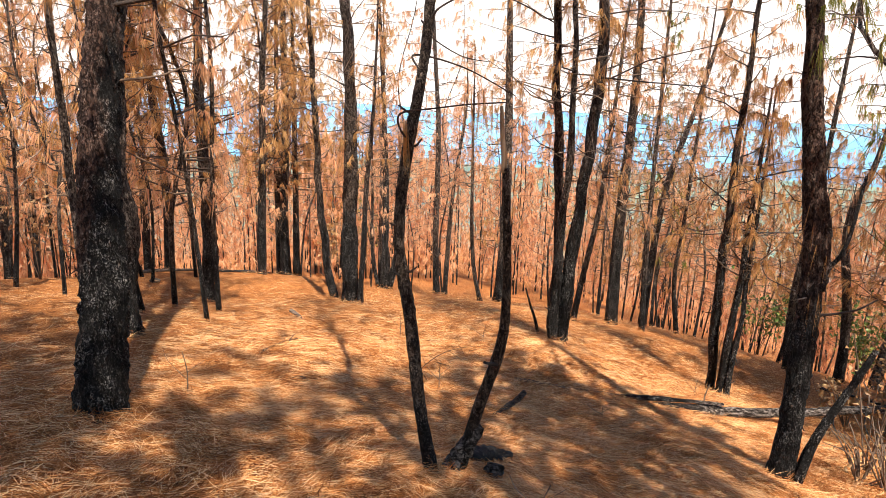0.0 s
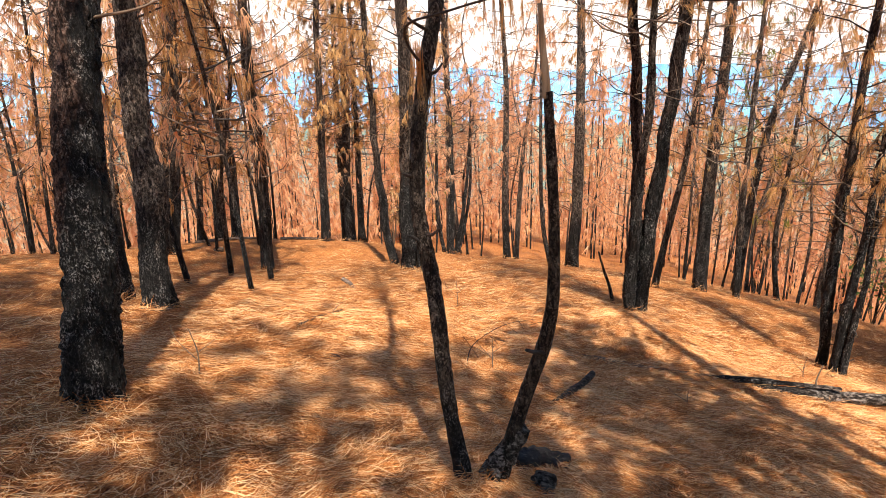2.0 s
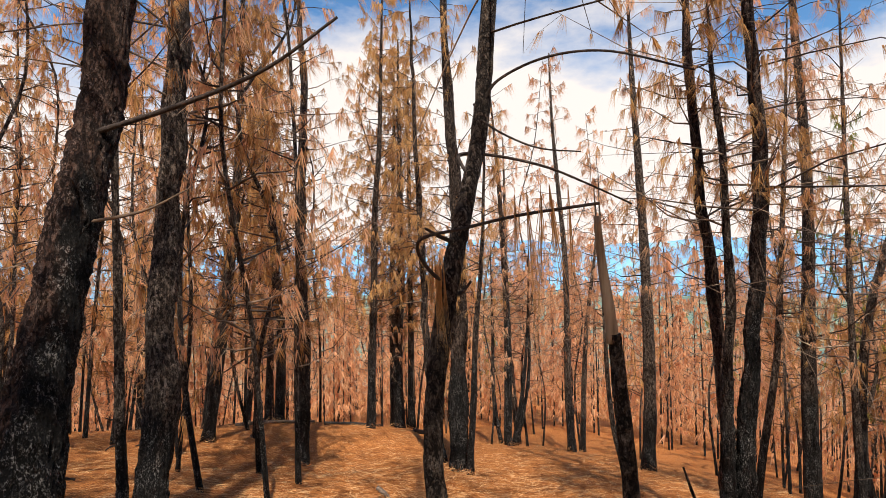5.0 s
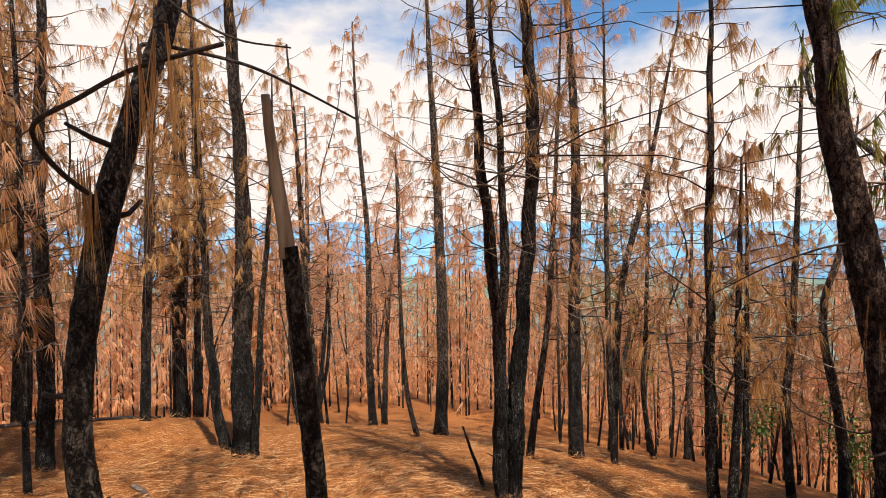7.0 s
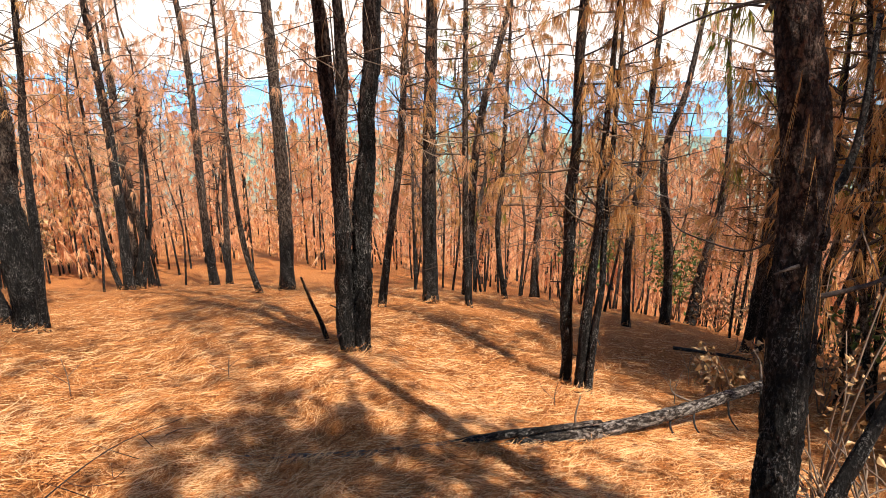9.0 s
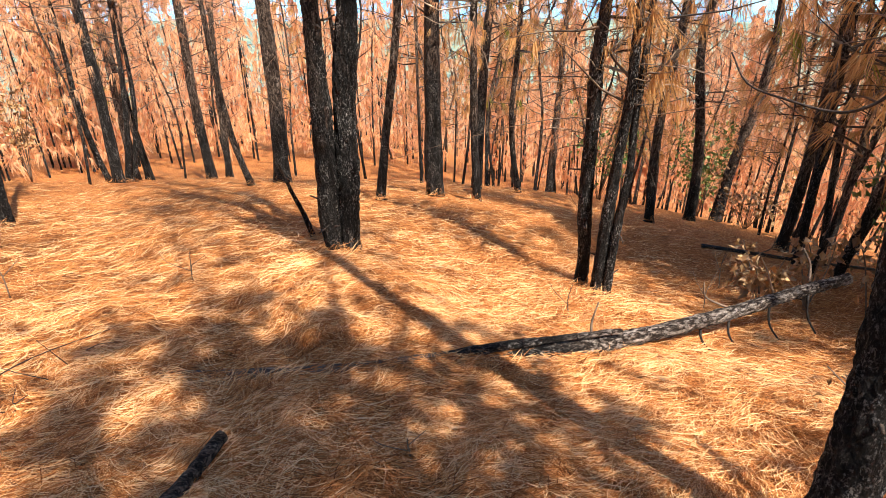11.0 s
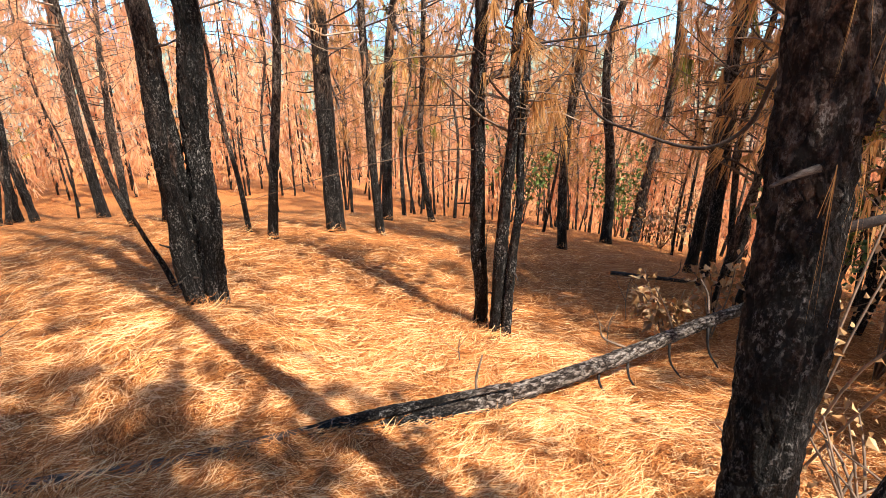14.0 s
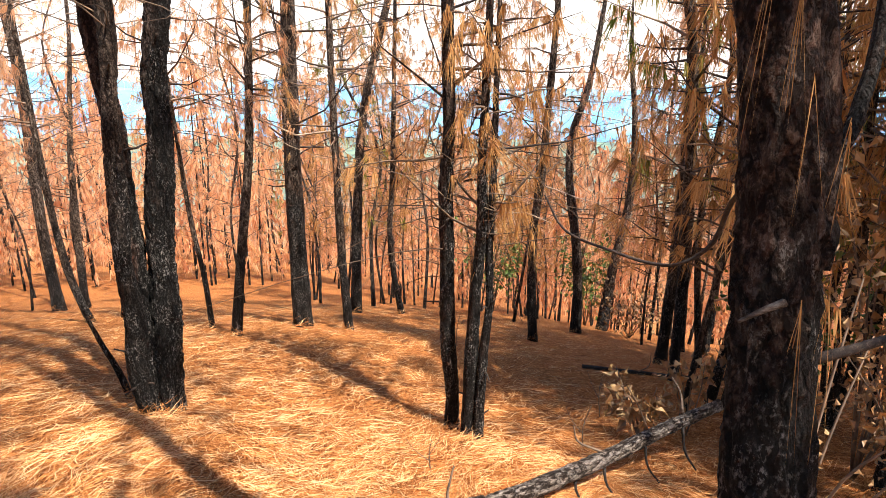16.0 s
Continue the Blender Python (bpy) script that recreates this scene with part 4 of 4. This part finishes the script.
def build_litter():
    """Long thin bent needles, combed together in drifts, and loose ones heaped at the feet of the stems."""
    rng = np.random.default_rng(5)
    parts = [(62000, 0.4, 4.3, 2.0, 1.3), (76000, 2.6, 6.9, 2.4, 1.5), (38000, 0.8, 9.3, 4.5, 3.0)]
    xs = np.concatenate([rng.normal(cx, sx, k) for k, cx, cy, sx, sy in parts])
    ys = np.concatenate([rng.normal(cy, sy, k) for k, cx, cy, sx, sy in parts])
    flow = np.array([2.2 * noise.noise(Vector((x * 0.8, y * 0.8, 7))) + 2.6 * noise.noise(Vector((x * 3.5, y * 3.5, 3))) for x, y in zip(xs, ys)])
    ang = flow + rng.normal(0, 0.62, len(xs)) + np.where(rng.random(len(xs)) < 0.3, rng.uniform(0, math.pi, len(xs)), 0)
    ln = rng.uniform(0.14, 0.30, len(xs))
    wide = rng.uniform(0.0011, 0.0023, len(xs))
    lift = rng.uniform(0.004, 0.055, len(xs))
    tilt = rng.normal(0, 0.15, len(xs))
    heaps = [(x, y, 1.2 * r) for x, y, r in TREE_FEET[:52]] + [(3.2, 7.55, 0.12), (2.6, 7.6, 0.15), (1.5, 7.5, 0.12), (4.4, 7.55, 0.1)]
    cx, cy, cr = np.repeat(np.array(heaps), 55, 0).T
    a, far_ = rng.uniform(0, 2 * math.pi, len(cx)), rng.uniform(1.0, 1.9, len(cx))
    xs, ys = np.concatenate([xs, cx + cr * far_ * np.cos(a)]), np.concatenate([ys, cy + cr * far_ * np.sin(a)])
    ang = np.concatenate([ang, a + math.pi + rng.normal(0, 0.7, len(cx))])
    ln = np.concatenate([ln, rng.uniform(0.14, 0.28, len(cx))])
    wide = np.concatenate([wide, np.full(len(cx), 0.0013)])
    rise = rng.uniform(0.1, 0.65, len(cx))
    lift, tilt = np.concatenate([lift, rise * 0.10]), np.concatenate([tilt, rise])
    n = len(xs)
    d = np.stack([np.cos(ang), np.sin(ang)], -1)
    side_ = np.stack([-d[:, 1], d[:, 0]], -1)
    bow, wave = rng.normal(0, 0.16, n), rng.normal(0, 0.07, n)
    pts = []
    for s, side in ((-0.5, 0), (-0.17, -1), (-0.17, 1), (0.17, -1), (0.17, 1), (0.5, 0)):
        off = bow * (s * s * 4 - 0.5) + wave * math.sin(6.3 * s)
        q = np.stack([xs, ys], -1) + d * (ln * s)[:, None] + side_ * (ln * off + wide * side)[:, None]
        z = ground_z(q[:, 0], q[:, 1]) + lift + 0.012 + np.where(tilt > 0, tilt * ln * (s + 0.2), -tilt * ln * abs(s))
        pts.append(np.column_stack([q, z + 0.0008 * side]))
    v = np.stack(pts, 1).reshape(-1, 3)
    b = np.arange(n)[:, None] * 6
    tris = np.concatenate([b + [0, 1, 2], b + [1, 3, 2], b + [2, 3, 4], b + [3, 5, 4]])
    me = mesh_from("fallen_needles", v, [tris], LITTER)
    tagged(new("fallen_needles", me), "thick litter of long dry orange pine needles", "pine needles", kind="stuff")


build_litter()


# ---- loose wood and small growth on the floor ----


def bough(name, pts, r0, r1, mat, parent, count=14, sides=7, label="", relief=0.12):
    """A bent branch, log or twig as one part."""
    path = spline(pts, count)
    return part(name, tube(name, path, np.linspace(r0, r1, count), sides, mat, relief, 16.0, r0 * 90), None, parent, label)


def on(x, y, up=0.0):
    return (x, y, gz(x, y) + up)


def thing(name, label, category, group=""):
    return tagged(new(name), label, category, group)


def fallen_log():
    log = thing("fallen_log", "fallen grey weathered pine log, charred black at its split end", "log")
    body = bough("log_body", [(3.45, 7.56, -1.66), (3.82, 7.57, -1.68), (4.45, 7.60, -1.73), (5.09, 7.63, -1.75), (5.67, 7.66, -1.74), (6.17, 7.69, -1.72), (6.63, 7.71, -1.71), (7.0, 7.73, -1.71)], 0.076, 0.050, LOGBARK, log, 90, 24, "", 0.22)
    bough("charred_end", [(3.08, 7.55, -1.70), (3.3, 7.54, -1.66), (3.7, 7.55, -1.67), (4.3, 7.58, -1.715)], 0.084, 0.074, LOGBARK, log, 52, 22, "charred black log end", 0.34)
    bough("split_slab", [(2.78, 7.62, -1.56), (3.2, 7.60, -1.54), (3.58, 7.57, -1.545), (3.96, 7.55, -1.565), (4.30, 7.53, -1.585)], 0.044, 0.020, LOGBARK, log, 44, 14, "split dark slab of wood", 0.34)
    bough("buried_length", [on(1.0, 7.62, -0.02), on(1.5, 7.52, 0.01), on(2.2, 7.52, 0.005), on(2.9, 7.62, 0.01)], 0.05, 0.055, GREYWOOD, log, 30, 10, "grey log half buried in needles", 0.2)
    for x, z, drop in ((5.2, -1.76, 0.24), (5.5, -1.75, 0.30), (5.95, -1.74, 0.30), (6.4, -1.73, 0.34)):
        bough("branch_stub", [(x, 7.64, z), (x - 0.04, 7.56, z - 0.5 * drop), (x + 0.05, 7.5, z - drop)], 0.014, 0.008, CHARWOOD, body, 8, 5)
    bough("branch_stub", [(4.05, 7.56, -1.62), (4.06, 7.6, -1.5), (4.12, 7.63, -1.34)], 0.013, 0.006, TWIG, body, 8, 5)
    bough("branch_stub", [(5.5, 7.68, -1.70), (5.34, 7.78, -1.62), (5.26, 7.76, -1.44)], 0.013, 0.005, TWIG, body, 8, 5)
    bough("branch_stub", [(6.05, 7.72, -1.68), (5.96, 7.76, -1.46), (5.84, 7.8, -1.26)], 0.010, 0.004, TWIG, body, 8, 5)
    bough("branch_stub", [(6.5, 7.74, -1.66), (6.52, 7.8, -1.5), (6.46, 7.86, -1.36)], 0.016, 0.009, GREYWOOD, body, 8, 6)


fallen_log()


def loose_sticks():
    pole = thing("fallen_pole", "thin dark dead pole lying on the needles", "branch")
    stem = bough("stem", [on(7.75, 10.35, 0.03), on(8.2, 9.9, 0.05), on(9.0, 9.6, 0.06), on(10.2, 9.4, 0.1)], 0.03, 0.022, CHARWOOD, pole, 24, 7)
    bough("side_twig", [on(8.3, 9.85, 0.05), on(8.35, 9.7, 0.2), on(8.3, 9.65, 0.42)], 0.010, 0.004, TWIG, stem, 7, 5)
    pole = thing("fallen_pole", "thin charred pole lying along the brow of the slope", "branch")
    stem = bough("stem", [on(-5.6, 15.6, 0.04), on(-5.0, 16.2, 0.05), on(-4.4, 16.6, 0.04)], 0.045, 0.03, CHARWOOD, pole, 12, 7)
    pole = thing("fallen_pole", "pale dead pole lying among the far stems", "branch")
    stem = bough("stem", [on(-7.6, 14.8, 0.04), on(-6.9, 15.3, 0.06), on(-6.0, 15.9, 0.05)], 0.05, 0.03, GREYWOOD, pole, 12, 7)
    stub = thing("charred_stub", "short charred stub of wood slanting out of the litter", "branch")
    stem = bough("stem", [on(0.93, 5.90, 0.02), on(1.13, 6.28, 0.05), on(1.29, 6.58, 0.08), on(1.40, 6.80, 0.11)], 0.046, 0.034, STUBBARK, stub, 30, 16, relief=0.3)
    chunk = thing("charred_chunk", "blackened chunk of wood among needles at the pine's foot", "wood")
    bough("block", [on(0.56, 4.42, 0.06), on(0.72, 4.52, 0.08), on(0.90, 4.60, 0.05)], 0.068, 0.058, CHARWOOD, chunk, 26, 20, relief=0.5)
    chunk = thing("charred_chunk", "small grey-black burnt stump half sunk in needles", "wood")
    bough("block", [on(0.70, 4.15, -0.02), on(0.725, 4.19, 0.06), on(0.74, 4.22, 0.13)], 0.085, 0.060, ASHBARK, chunk, 16, 20, relief=0.5)
    chunk = thing("charred_chunk", "dark burnt chip of wood lying in the needles", "wood")
    bough("block", [on(-1.18, 5.98, 0.0), on(-1.08, 5.97, 0.03), on(-0.97, 5.93, 0.0)], 0.045, 0.03, CHARWOOD, chunk, 10, 9, relief=0.4)
    knob = thing("burl", "grey cracked burl at the foot of the curved stem", "wood")
    bough("block", [on(0.37, 4.20, -0.05), on(0.45, 4.21, 0.12), on(0.53, 4.20, 0.28), on(0.58, 4.19, 0.42)], 0.078, 0.05, ASHBARK, knob, 30, 22, relief=0.5)
    stick = thing("dead_stick", "dark dead stick lying across the needles", "branch")
    stem = bough("stem", [on(-1.75, 6.75, 0.02), on(-1.66, 7.2, 0.05), on(-1.55, 7.75, 0.05)], 0.016, 0.010, CHARWOOD, stick, 12, 6)
    bough("side_twig", [on(-1.6, 7.5, 0.05), on(-1.52, 7.55, 0.16)], 0.008, 0.004, TWIG, stem, 5, 5)
    cutend = thing("cut_branch", "short pale sawn branch end standing in the litter", "branch")
    stem = bough("stem", [on(-1.93, 9.70, -0.02), on(-2.02, 9.72, 0.08), on(-2.14, 9.73, 0.15)], 0.038, 0.032, GREYWOOD, cutend, 8, 9)
    pebble = thing("stone", "small pale stone on the needle litter", "stone")
    bough("block", [on(-6.28, 13.36, 0.0), on(-6.19, 13.38, 0.05), on(-6.08, 13.36, 0.03)], 0.060, 0.055, GREYWOOD, pebble, 8, 9, relief=0.3)
    for k, (x, y, tall) in enumerate(((-1.82, 4.95, 0.42), (0.36, 6.55, 0.42), (-0.22, 9.1, 0.42), (6.3, 11.4, 0.5), (4.3, 8.3, 0.36), (5.9, 8.3, 0.5), (2.3, 6.5, 0.2), (1.1, 9.0, 0.3), (6.8, 9.0, 0.6), (0.95, 3.6, 0.34))):
        twig = thing("upright_twig", "thin bare dead twig standing in the needles", "twig", "bare twigs on the floor")
        lean = 0.12 * math.sin(3.1 * k)
        stem = bough("stem", [on(x, y, -0.02), on(x + lean * 0.4, y + 0.03, tall * 0.5), on(x + lean, y - 0.04, tall)], 0.007, 0.003, TWIG, twig, 9, 5)
        bough("side_twig", [on(x + lean * 0.4, y + 0.03, tall * 0.5), on(x + lean + 0.13, y + 0.07, tall * 0.8)], 0.004, 0.002, TWIG, stem, 5, 4)
        bough("side_twig", [on(x + lean * 0.3, y + 0.02, tall * 0.35), on(x - 0.15, y + 0.02, tall * 0.7), on(x - 0.20, y + 0.05, tall * 0.95)], 0.004, 0.002, TWIG, stem, 7, 4)
    spray = thing("bent_twig", "thin bare dead branchlet with many fine twigs over the litter", "twig")
    stem = bough("stem", [on(0.10, 6.50, 0.0), on(0.13, 6.75, 0.16), on(0.28, 7.05, 0.26), on(0.52, 7.3, 0.36), on(0.86, 7.5, 0.42)], 0.007, 0.002, DARKTWIG, spray, 18, 5)
    rng = random.Random(8)
    for k in range(9):
        u = 0.15 + 0.09 * k
        x, y, up = 0.10 + 0.76 * u, 6.5 + 1.0 * u, 0.05 + 0.36 * u
        dx, dz = rng.uniform(-0.3, 0.25), rng.uniform(-0.05, 0.22)
        bough("side_twig", [on(x, y, up), on(x + 0.5 * dx, y + rng.uniform(-0.1, 0.1), up + 0.7 * dz), on(x + dx, y + rng.uniform(-0.15, 0.15), max(0.03, up + dz))], 0.0035, 0.0015, DARKTWIG, stem, 8, 4)


loose_sticks()


def boughs_on_trees():
    """Bare branches and hanging bunches that show singly against the wood."""
    def nearest(x, y):
        return min((o for o in scene.objects if o.name.startswith("pine_tree")), key=lambda o: (o.location.x - x) ** 2 + (o.location.y - y) ** 2)

    def add(tree, pts, r0, r1, count=20, mat=TWIG, name="branch", relief=0.06, sides=6):
        o = tree.location
        return bough(name, [(p[0] - o.x, p[1] - o.y, p[2] - o.z) for p in pts], r0, r1, mat, next(c for c in tree.children if c.name.startswith("trunk")), count, sides, relief=relief)

    v = nearest(0.29, 4.09)
    add(v, [(0.62, 3.72, 2.19), (0.40, 3.85, 2.175), (0.20, 4.02, 2.15), (0.03, 4.17, 2.13), (-0.02, 4.26, 2.09), (-0.01, 4.36, 2.02), (0.03, 4.47, 1.95)], 0.0045, 0.0085, 30, DARKTWIG)
    add(v, [(0.11, 4.64, 2.42), (0.05, 4.80, 2.54), (0.22, 4.84, 2.53), (0.44, 4.78, 2.46), (0.62, 4.80, 2.38), (0.82, 4.83, 2.28)], 0.009, 0.004, 26, DARKTWIG)
    add(v, [(0.16, 4.80, 2.76), (0.24, 4.78, 2.87), (0.46, 4.85, 2.98), (0.72, 4.70, 2.93), (1.0, 4.38, 2.72)], 0.009, 0.004, 26, DARKTWIG)
    add(v, [(0.14, 4.76, 2.70), (0.26, 4.73, 2.61), (0.42, 4.70, 2.53), (0.6, 4.68, 2.50)], 0.006, 0.003, 14, DARKTWIG)
    add(v, [(0.03, 4.50, 1.83), (0.055, 4.525, 1.95), (0.08, 4.555, 2.08)], 0.034, 0.031, 10, PEELED, "peeled_patch", 0.1, 12)
    add(v, [(0.04, 4.40, 0.95), (-0.02, 4.34, 1.02), (-0.06, 4.32, 1.04)], 0.010, 0.006, 8, CHARWOOD, "branch_stub")
    rng = np.random.default_rng(3)
    o = v.location
    spots = [(0.40, 3.86, 2.16)] * 2 + [(0.50, 3.80, 2.17)] * 4 + [(0.02, 4.44, 1.98)] * 9
    at = np.array([(x - o.x + rng.normal(0, 0.014), y - o.y + rng.normal(0, 0.014), z - o.z + rng.normal(0, 0.012)) for x, y, z in spots])
    nv, nf = tufts(rng, at, np.tile([0.05, 0.0, -0.9], (len(at), 1)), 14, 0.36, 0.0026, 0.06)
    tagged(part("hanging_needles", mesh_from("hanging_needles", nv, [nf], TAN, False), None, v, "long tan needles hanging in a bunch"), kind="stuff")
    vc = nearest(0.43, 4.22)
    add(vc, [(0.672, 4.09, 1.77), (0.665, 4.085, 1.86), (0.65, 4.08, 1.97), (0.638, 4.07, 2.08), (0.63, 4.06, 2.18)], 0.0215, 0.011, 18, PEELED, "peeled_top", 0.1, 12)
    add(vc, [(0.70, 4.14, 0.44), (0.64, 4.10, 0.46), (0.60, 4.08, 0.48)], 0.014, 0.009, 8, CHARWOOD, "branch_stub")
    bl = nearest(-2.17, 4.30)
    add(bl, [(-2.22, 5.05, 2.85), (-1.62, 5.06, 2.98), (-1.12, 5.10, 3.15), (-0.7, 5.15, 3.42)], 0.018, 0.008, 24, DARKTWIG)
    add(bl, [(-2.2, 4.95, 2.3), (-1.85, 5.0, 2.36), (-1.6, 5.1, 2.50)], 0.012, 0.004, 12)
    rb = nearest(3.73, 5.40)
    add(rb, [(3.88, 5.59, 0.62), (3.90, 5.62, 0.85), (3.905, 5.665, 1.10), (3.87, 5.72, 1.45), (3.83, 5.80, 1.8)], 0.100, 0.07, 30, BARK[6], "swollen_knot", 0.35, 30)
    add(rb, [(3.93, 5.66, 0.80), (4.04, 5.60, 0.90), (4.10, 5.60, 1.02), (4.16, 5.62, 1.22), (4.26, 5.70, 1.7)], 0.024, 0.014, 22, BARK[1], "side_branch", 0.15, 9)
    add(rb, [(3.98, 5.78, 0.78), (4.13, 5.93, 0.70), (4.19, 6.02, 0.54), (4.16, 6.11, 0.45), (4.15, 6.23, 0.42), (4.09, 6.38, 0.44), (4.01, 6.56, 0.49), (3.99, 6.68, 0.62)], 0.010, 0.004, 30, DARKTWIG)
    add(rb, [(3.77, 5.515, 0.565), (3.72, 5.53, 0.55), (3.664, 5.55, 0.525)], 0.010, 0.004, 12, GREYWOOD, "broken_branch")
    add(rb, [(3.90, 5.50, 0.40), (4.02, 5.44, 0.44), (4.16, 5.38, 0.50), (4.3, 5.33, 0.62)], 0.014, 0.007, 16, DARKTWIG)
    add(rb, [(3.76, 5.80, 1.75), (3.5, 5.72, 1.72), (3.15, 5.70, 1.62), (2.8, 5.66, 1.48)], 0.008, 0.003, 20, DARKTWIG)
    o = rb.location
    spots = [(3.76, 5.58, 1.22), (3.72, 5.62, 1.42), (3.78, 5.48, 0.55), (3.84, 5.46, 0.60), (3.80, 5.55, 1.05), (3.88, 5.50, 0.95)]
    at = np.array([(x - o.x, y - o.y, z - o.z) for x, y, z in spots])
    nv, nf = tufts(rng, at, np.tile([0.0, -0.05, -0.3], (len(at), 1)), 6, 0.40, 0.0022, 0.12)
    tagged(part("hanging_needles", mesh_from("hanging_needles", nv, [nf], TAN, False), None, rb, "long tan needles caught on the bark"), kind="stuff")


boughs_on_trees()


def leaf_arrays(rng, at, size):
    """Curled dry leaves: two bent halves each."""
    k = len(at)
    ax = rng.normal(0, 1, (k, 3)) + np.array([0, 0, -0.8])
    ax /= np.linalg.norm(ax, axis=1)[:, None]
    sd = np.cross(ax, rng.normal(0, 1, (k, 3)))
    sd /= np.linalg.norm(sd, axis=1)[:, None]
    nm = np.cross(ax, sd)
    ln = (size * rng.uniform(0.6, 1.3, k))[:, None]
    wd = ln * 0.32
    p = np.asarray(at)
    v = np.stack([p, p + ax * ln * 0.45 + sd * wd + nm * wd * 0.6, p + ax * ln * 0.5, p + ax * ln * 0.45 - sd * wd + nm * wd * 0.6, p + ax * ln - nm * ln * 0.2], 1).reshape(-1, 3)
    b = np.arange(k)[:, None] * 5
    return v, np.concatenate([b + [0, 1, 2], b + [1, 4, 2], b + [0, 2, 3], b + [2, 4, 3]])


def dry_bush(x, y, tall, wide, leaves, seed, label, mat, size=0.07, stems=5):
    rng = np.random.default_rng(seed)
    bush = thing("dry_bush", label, "bush")
    bush.location = on(x, y)
    tips = []
    for k in range(stems):
        a = rng.uniform(0, 2 * math.pi)
        end = np.array([math.cos(a) * wide * rng.uniform(0.3, 1), math.sin(a) * wide * rng.uniform(0.3, 1), tall * rng.uniform(0.6, 1.0)])
        mid_ = end * 0.5 + np.array([0, 0, tall * 0.12]) + rng.normal(0, 0.05, 3)
        bough("stem", [(0, 0, -0.05), tuple(mid_), tuple(end)], 0.011, 0.004, TWIG, bush, 10, 5)
        for s in rng.uniform(0.35, 1.0, leaves // stems):
            q = (1 - s) ** 2 * np.zeros(3) + 2 * s * (1 - s) * mid_ + s * s * end
            tips.append(q + rng.normal(0, 0.06, 3) * (wide / 0.5))
    v, f = leaf_arrays(rng, np.array(tips), size)
    tagged(part("leaves", mesh_from("leaves", v, [f], mat, False), None, bush), kind="stuff")
    return bush


dry_bush(6.7, 8.3, 0.80, 0.45, 120, 1, "small seedling with curled pale brown dead leaves beside the log", DRYLEAF, 0.12, 5)
dry_bush(7.35, 8.3, 1.05, 0.45, 90, 2, "thin seedling with curled tan leaves", DRYLEAF, 0.11, 4)
dry_bush(6.2, 5.6, 1.5, 0.75, 330, 3, "scorched bush with dense brown dead leaves", DRYLEAF, 0.07, 9)
dry_bush(7.4, 6.4, 1.7, 0.9, 360, 4, "scorched bush with tan leaves and bare twigs", DRYLEAF, 0.07, 9)
dry_bush(7.0, 5.0, 1.9, 0.9, 300, 5, "half-burnt bush with some green leaves", LEAFGREEN, 0.07, 8)
dry_bush(13.2, 14.5, 1.4, 1.6, 420, 6, "low pale dry shrub at the wood's edge", DRYLEAF, 0.12, 10)
dry_bush(14.5, 17.5, 3.2, 1.6, 700, 7, "green broad-leaved shrub among the burnt pines", LEAFGREEN, 0.14, 10)
dry_bush(11.5, 18.5, 3.0, 1.3, 500, 8, "green broad-leaved shrub among dark stems", LEAFGREEN, 0.14, 9)
dry_bush(-3.2, 19.0, 2.2, 0.9, 260, 9, "small scorched shrub with brown leaves below the brow", DRYLEAF, 0.11, 7)
dry_bush(-8.2, 12.5, 2.4, 0.9, 200, 10, "thin scorched shrub with pale dead leaves", DRYLEAF, 0.11, 7)
dry_bush(7.8, 7.9, 1.3, 0.8, 260, 11, "scorched bush of brown curled leaves by the fallen pole", DRYLEAF, 0.08, 9)
dry_bush(8.6, 5.6, 2.1, 1.0, 420, 12, "tall scorched bush thick with brown dead leaves", DRYLEAF, 0.08, 10)
dry_bush(9.5, 8.6, 1.9, 1.1, 420, 13, "green and brown shrub among dark stems", LEAFGREEN, 0.10, 9)
dry_bush(5.7, 5.2, 0.9, 0.6, 180, 14, "low tangle of bare twigs and brown leaves", DRYLEAF, 0.06, 12)
dry_bush(8.2, 3.9, 2.0, 1.0, 380, 15, "scorched bush with brown and tan leaves", DRYLEAF, 0.08, 10)
dry_bush(8.0, 7.0, 3.4, 1.2, 800, 16, "tall scorched shrub with hanging brown leaves", DRYLEAF, 0.10, 12)
dry_bush(9.6, 6.0, 3.8, 1.4, 900, 17, "tall green shrub behind the burnt stems", LEAFGREEN, 0.11, 12)
dry_bush(7.2, 5.9, 3.0, 1.0, 600, 18, "scorched shrub thick with tan leaves", DRYLEAF, 0.09, 11)
dry_bush(11.5, 8.0, 4.0, 1.6, 1000, 19, "tall green broad-leaved shrub in the thicket", LEAFGREEN, 0.12, 12)
dry_bush(4.85, 5.75, 0.55, 0.5, 90, 20, "low tangle of dry twigs and small brown leaves", DRYLEAF, 0.05, 14)
dry_bush(5.25, 6.15, 1.9, 0.55, 80, 21, "thin dead sapling with curled tan leaves beside the thick trunk", DRYLEAF, 0.065, 7)
dry_bush(5.0, 5.55, 0.8, 0.65, 60, 22, "tangle of bare dead twigs with a few brown leaves", DRYLEAF, 0.05, 16)
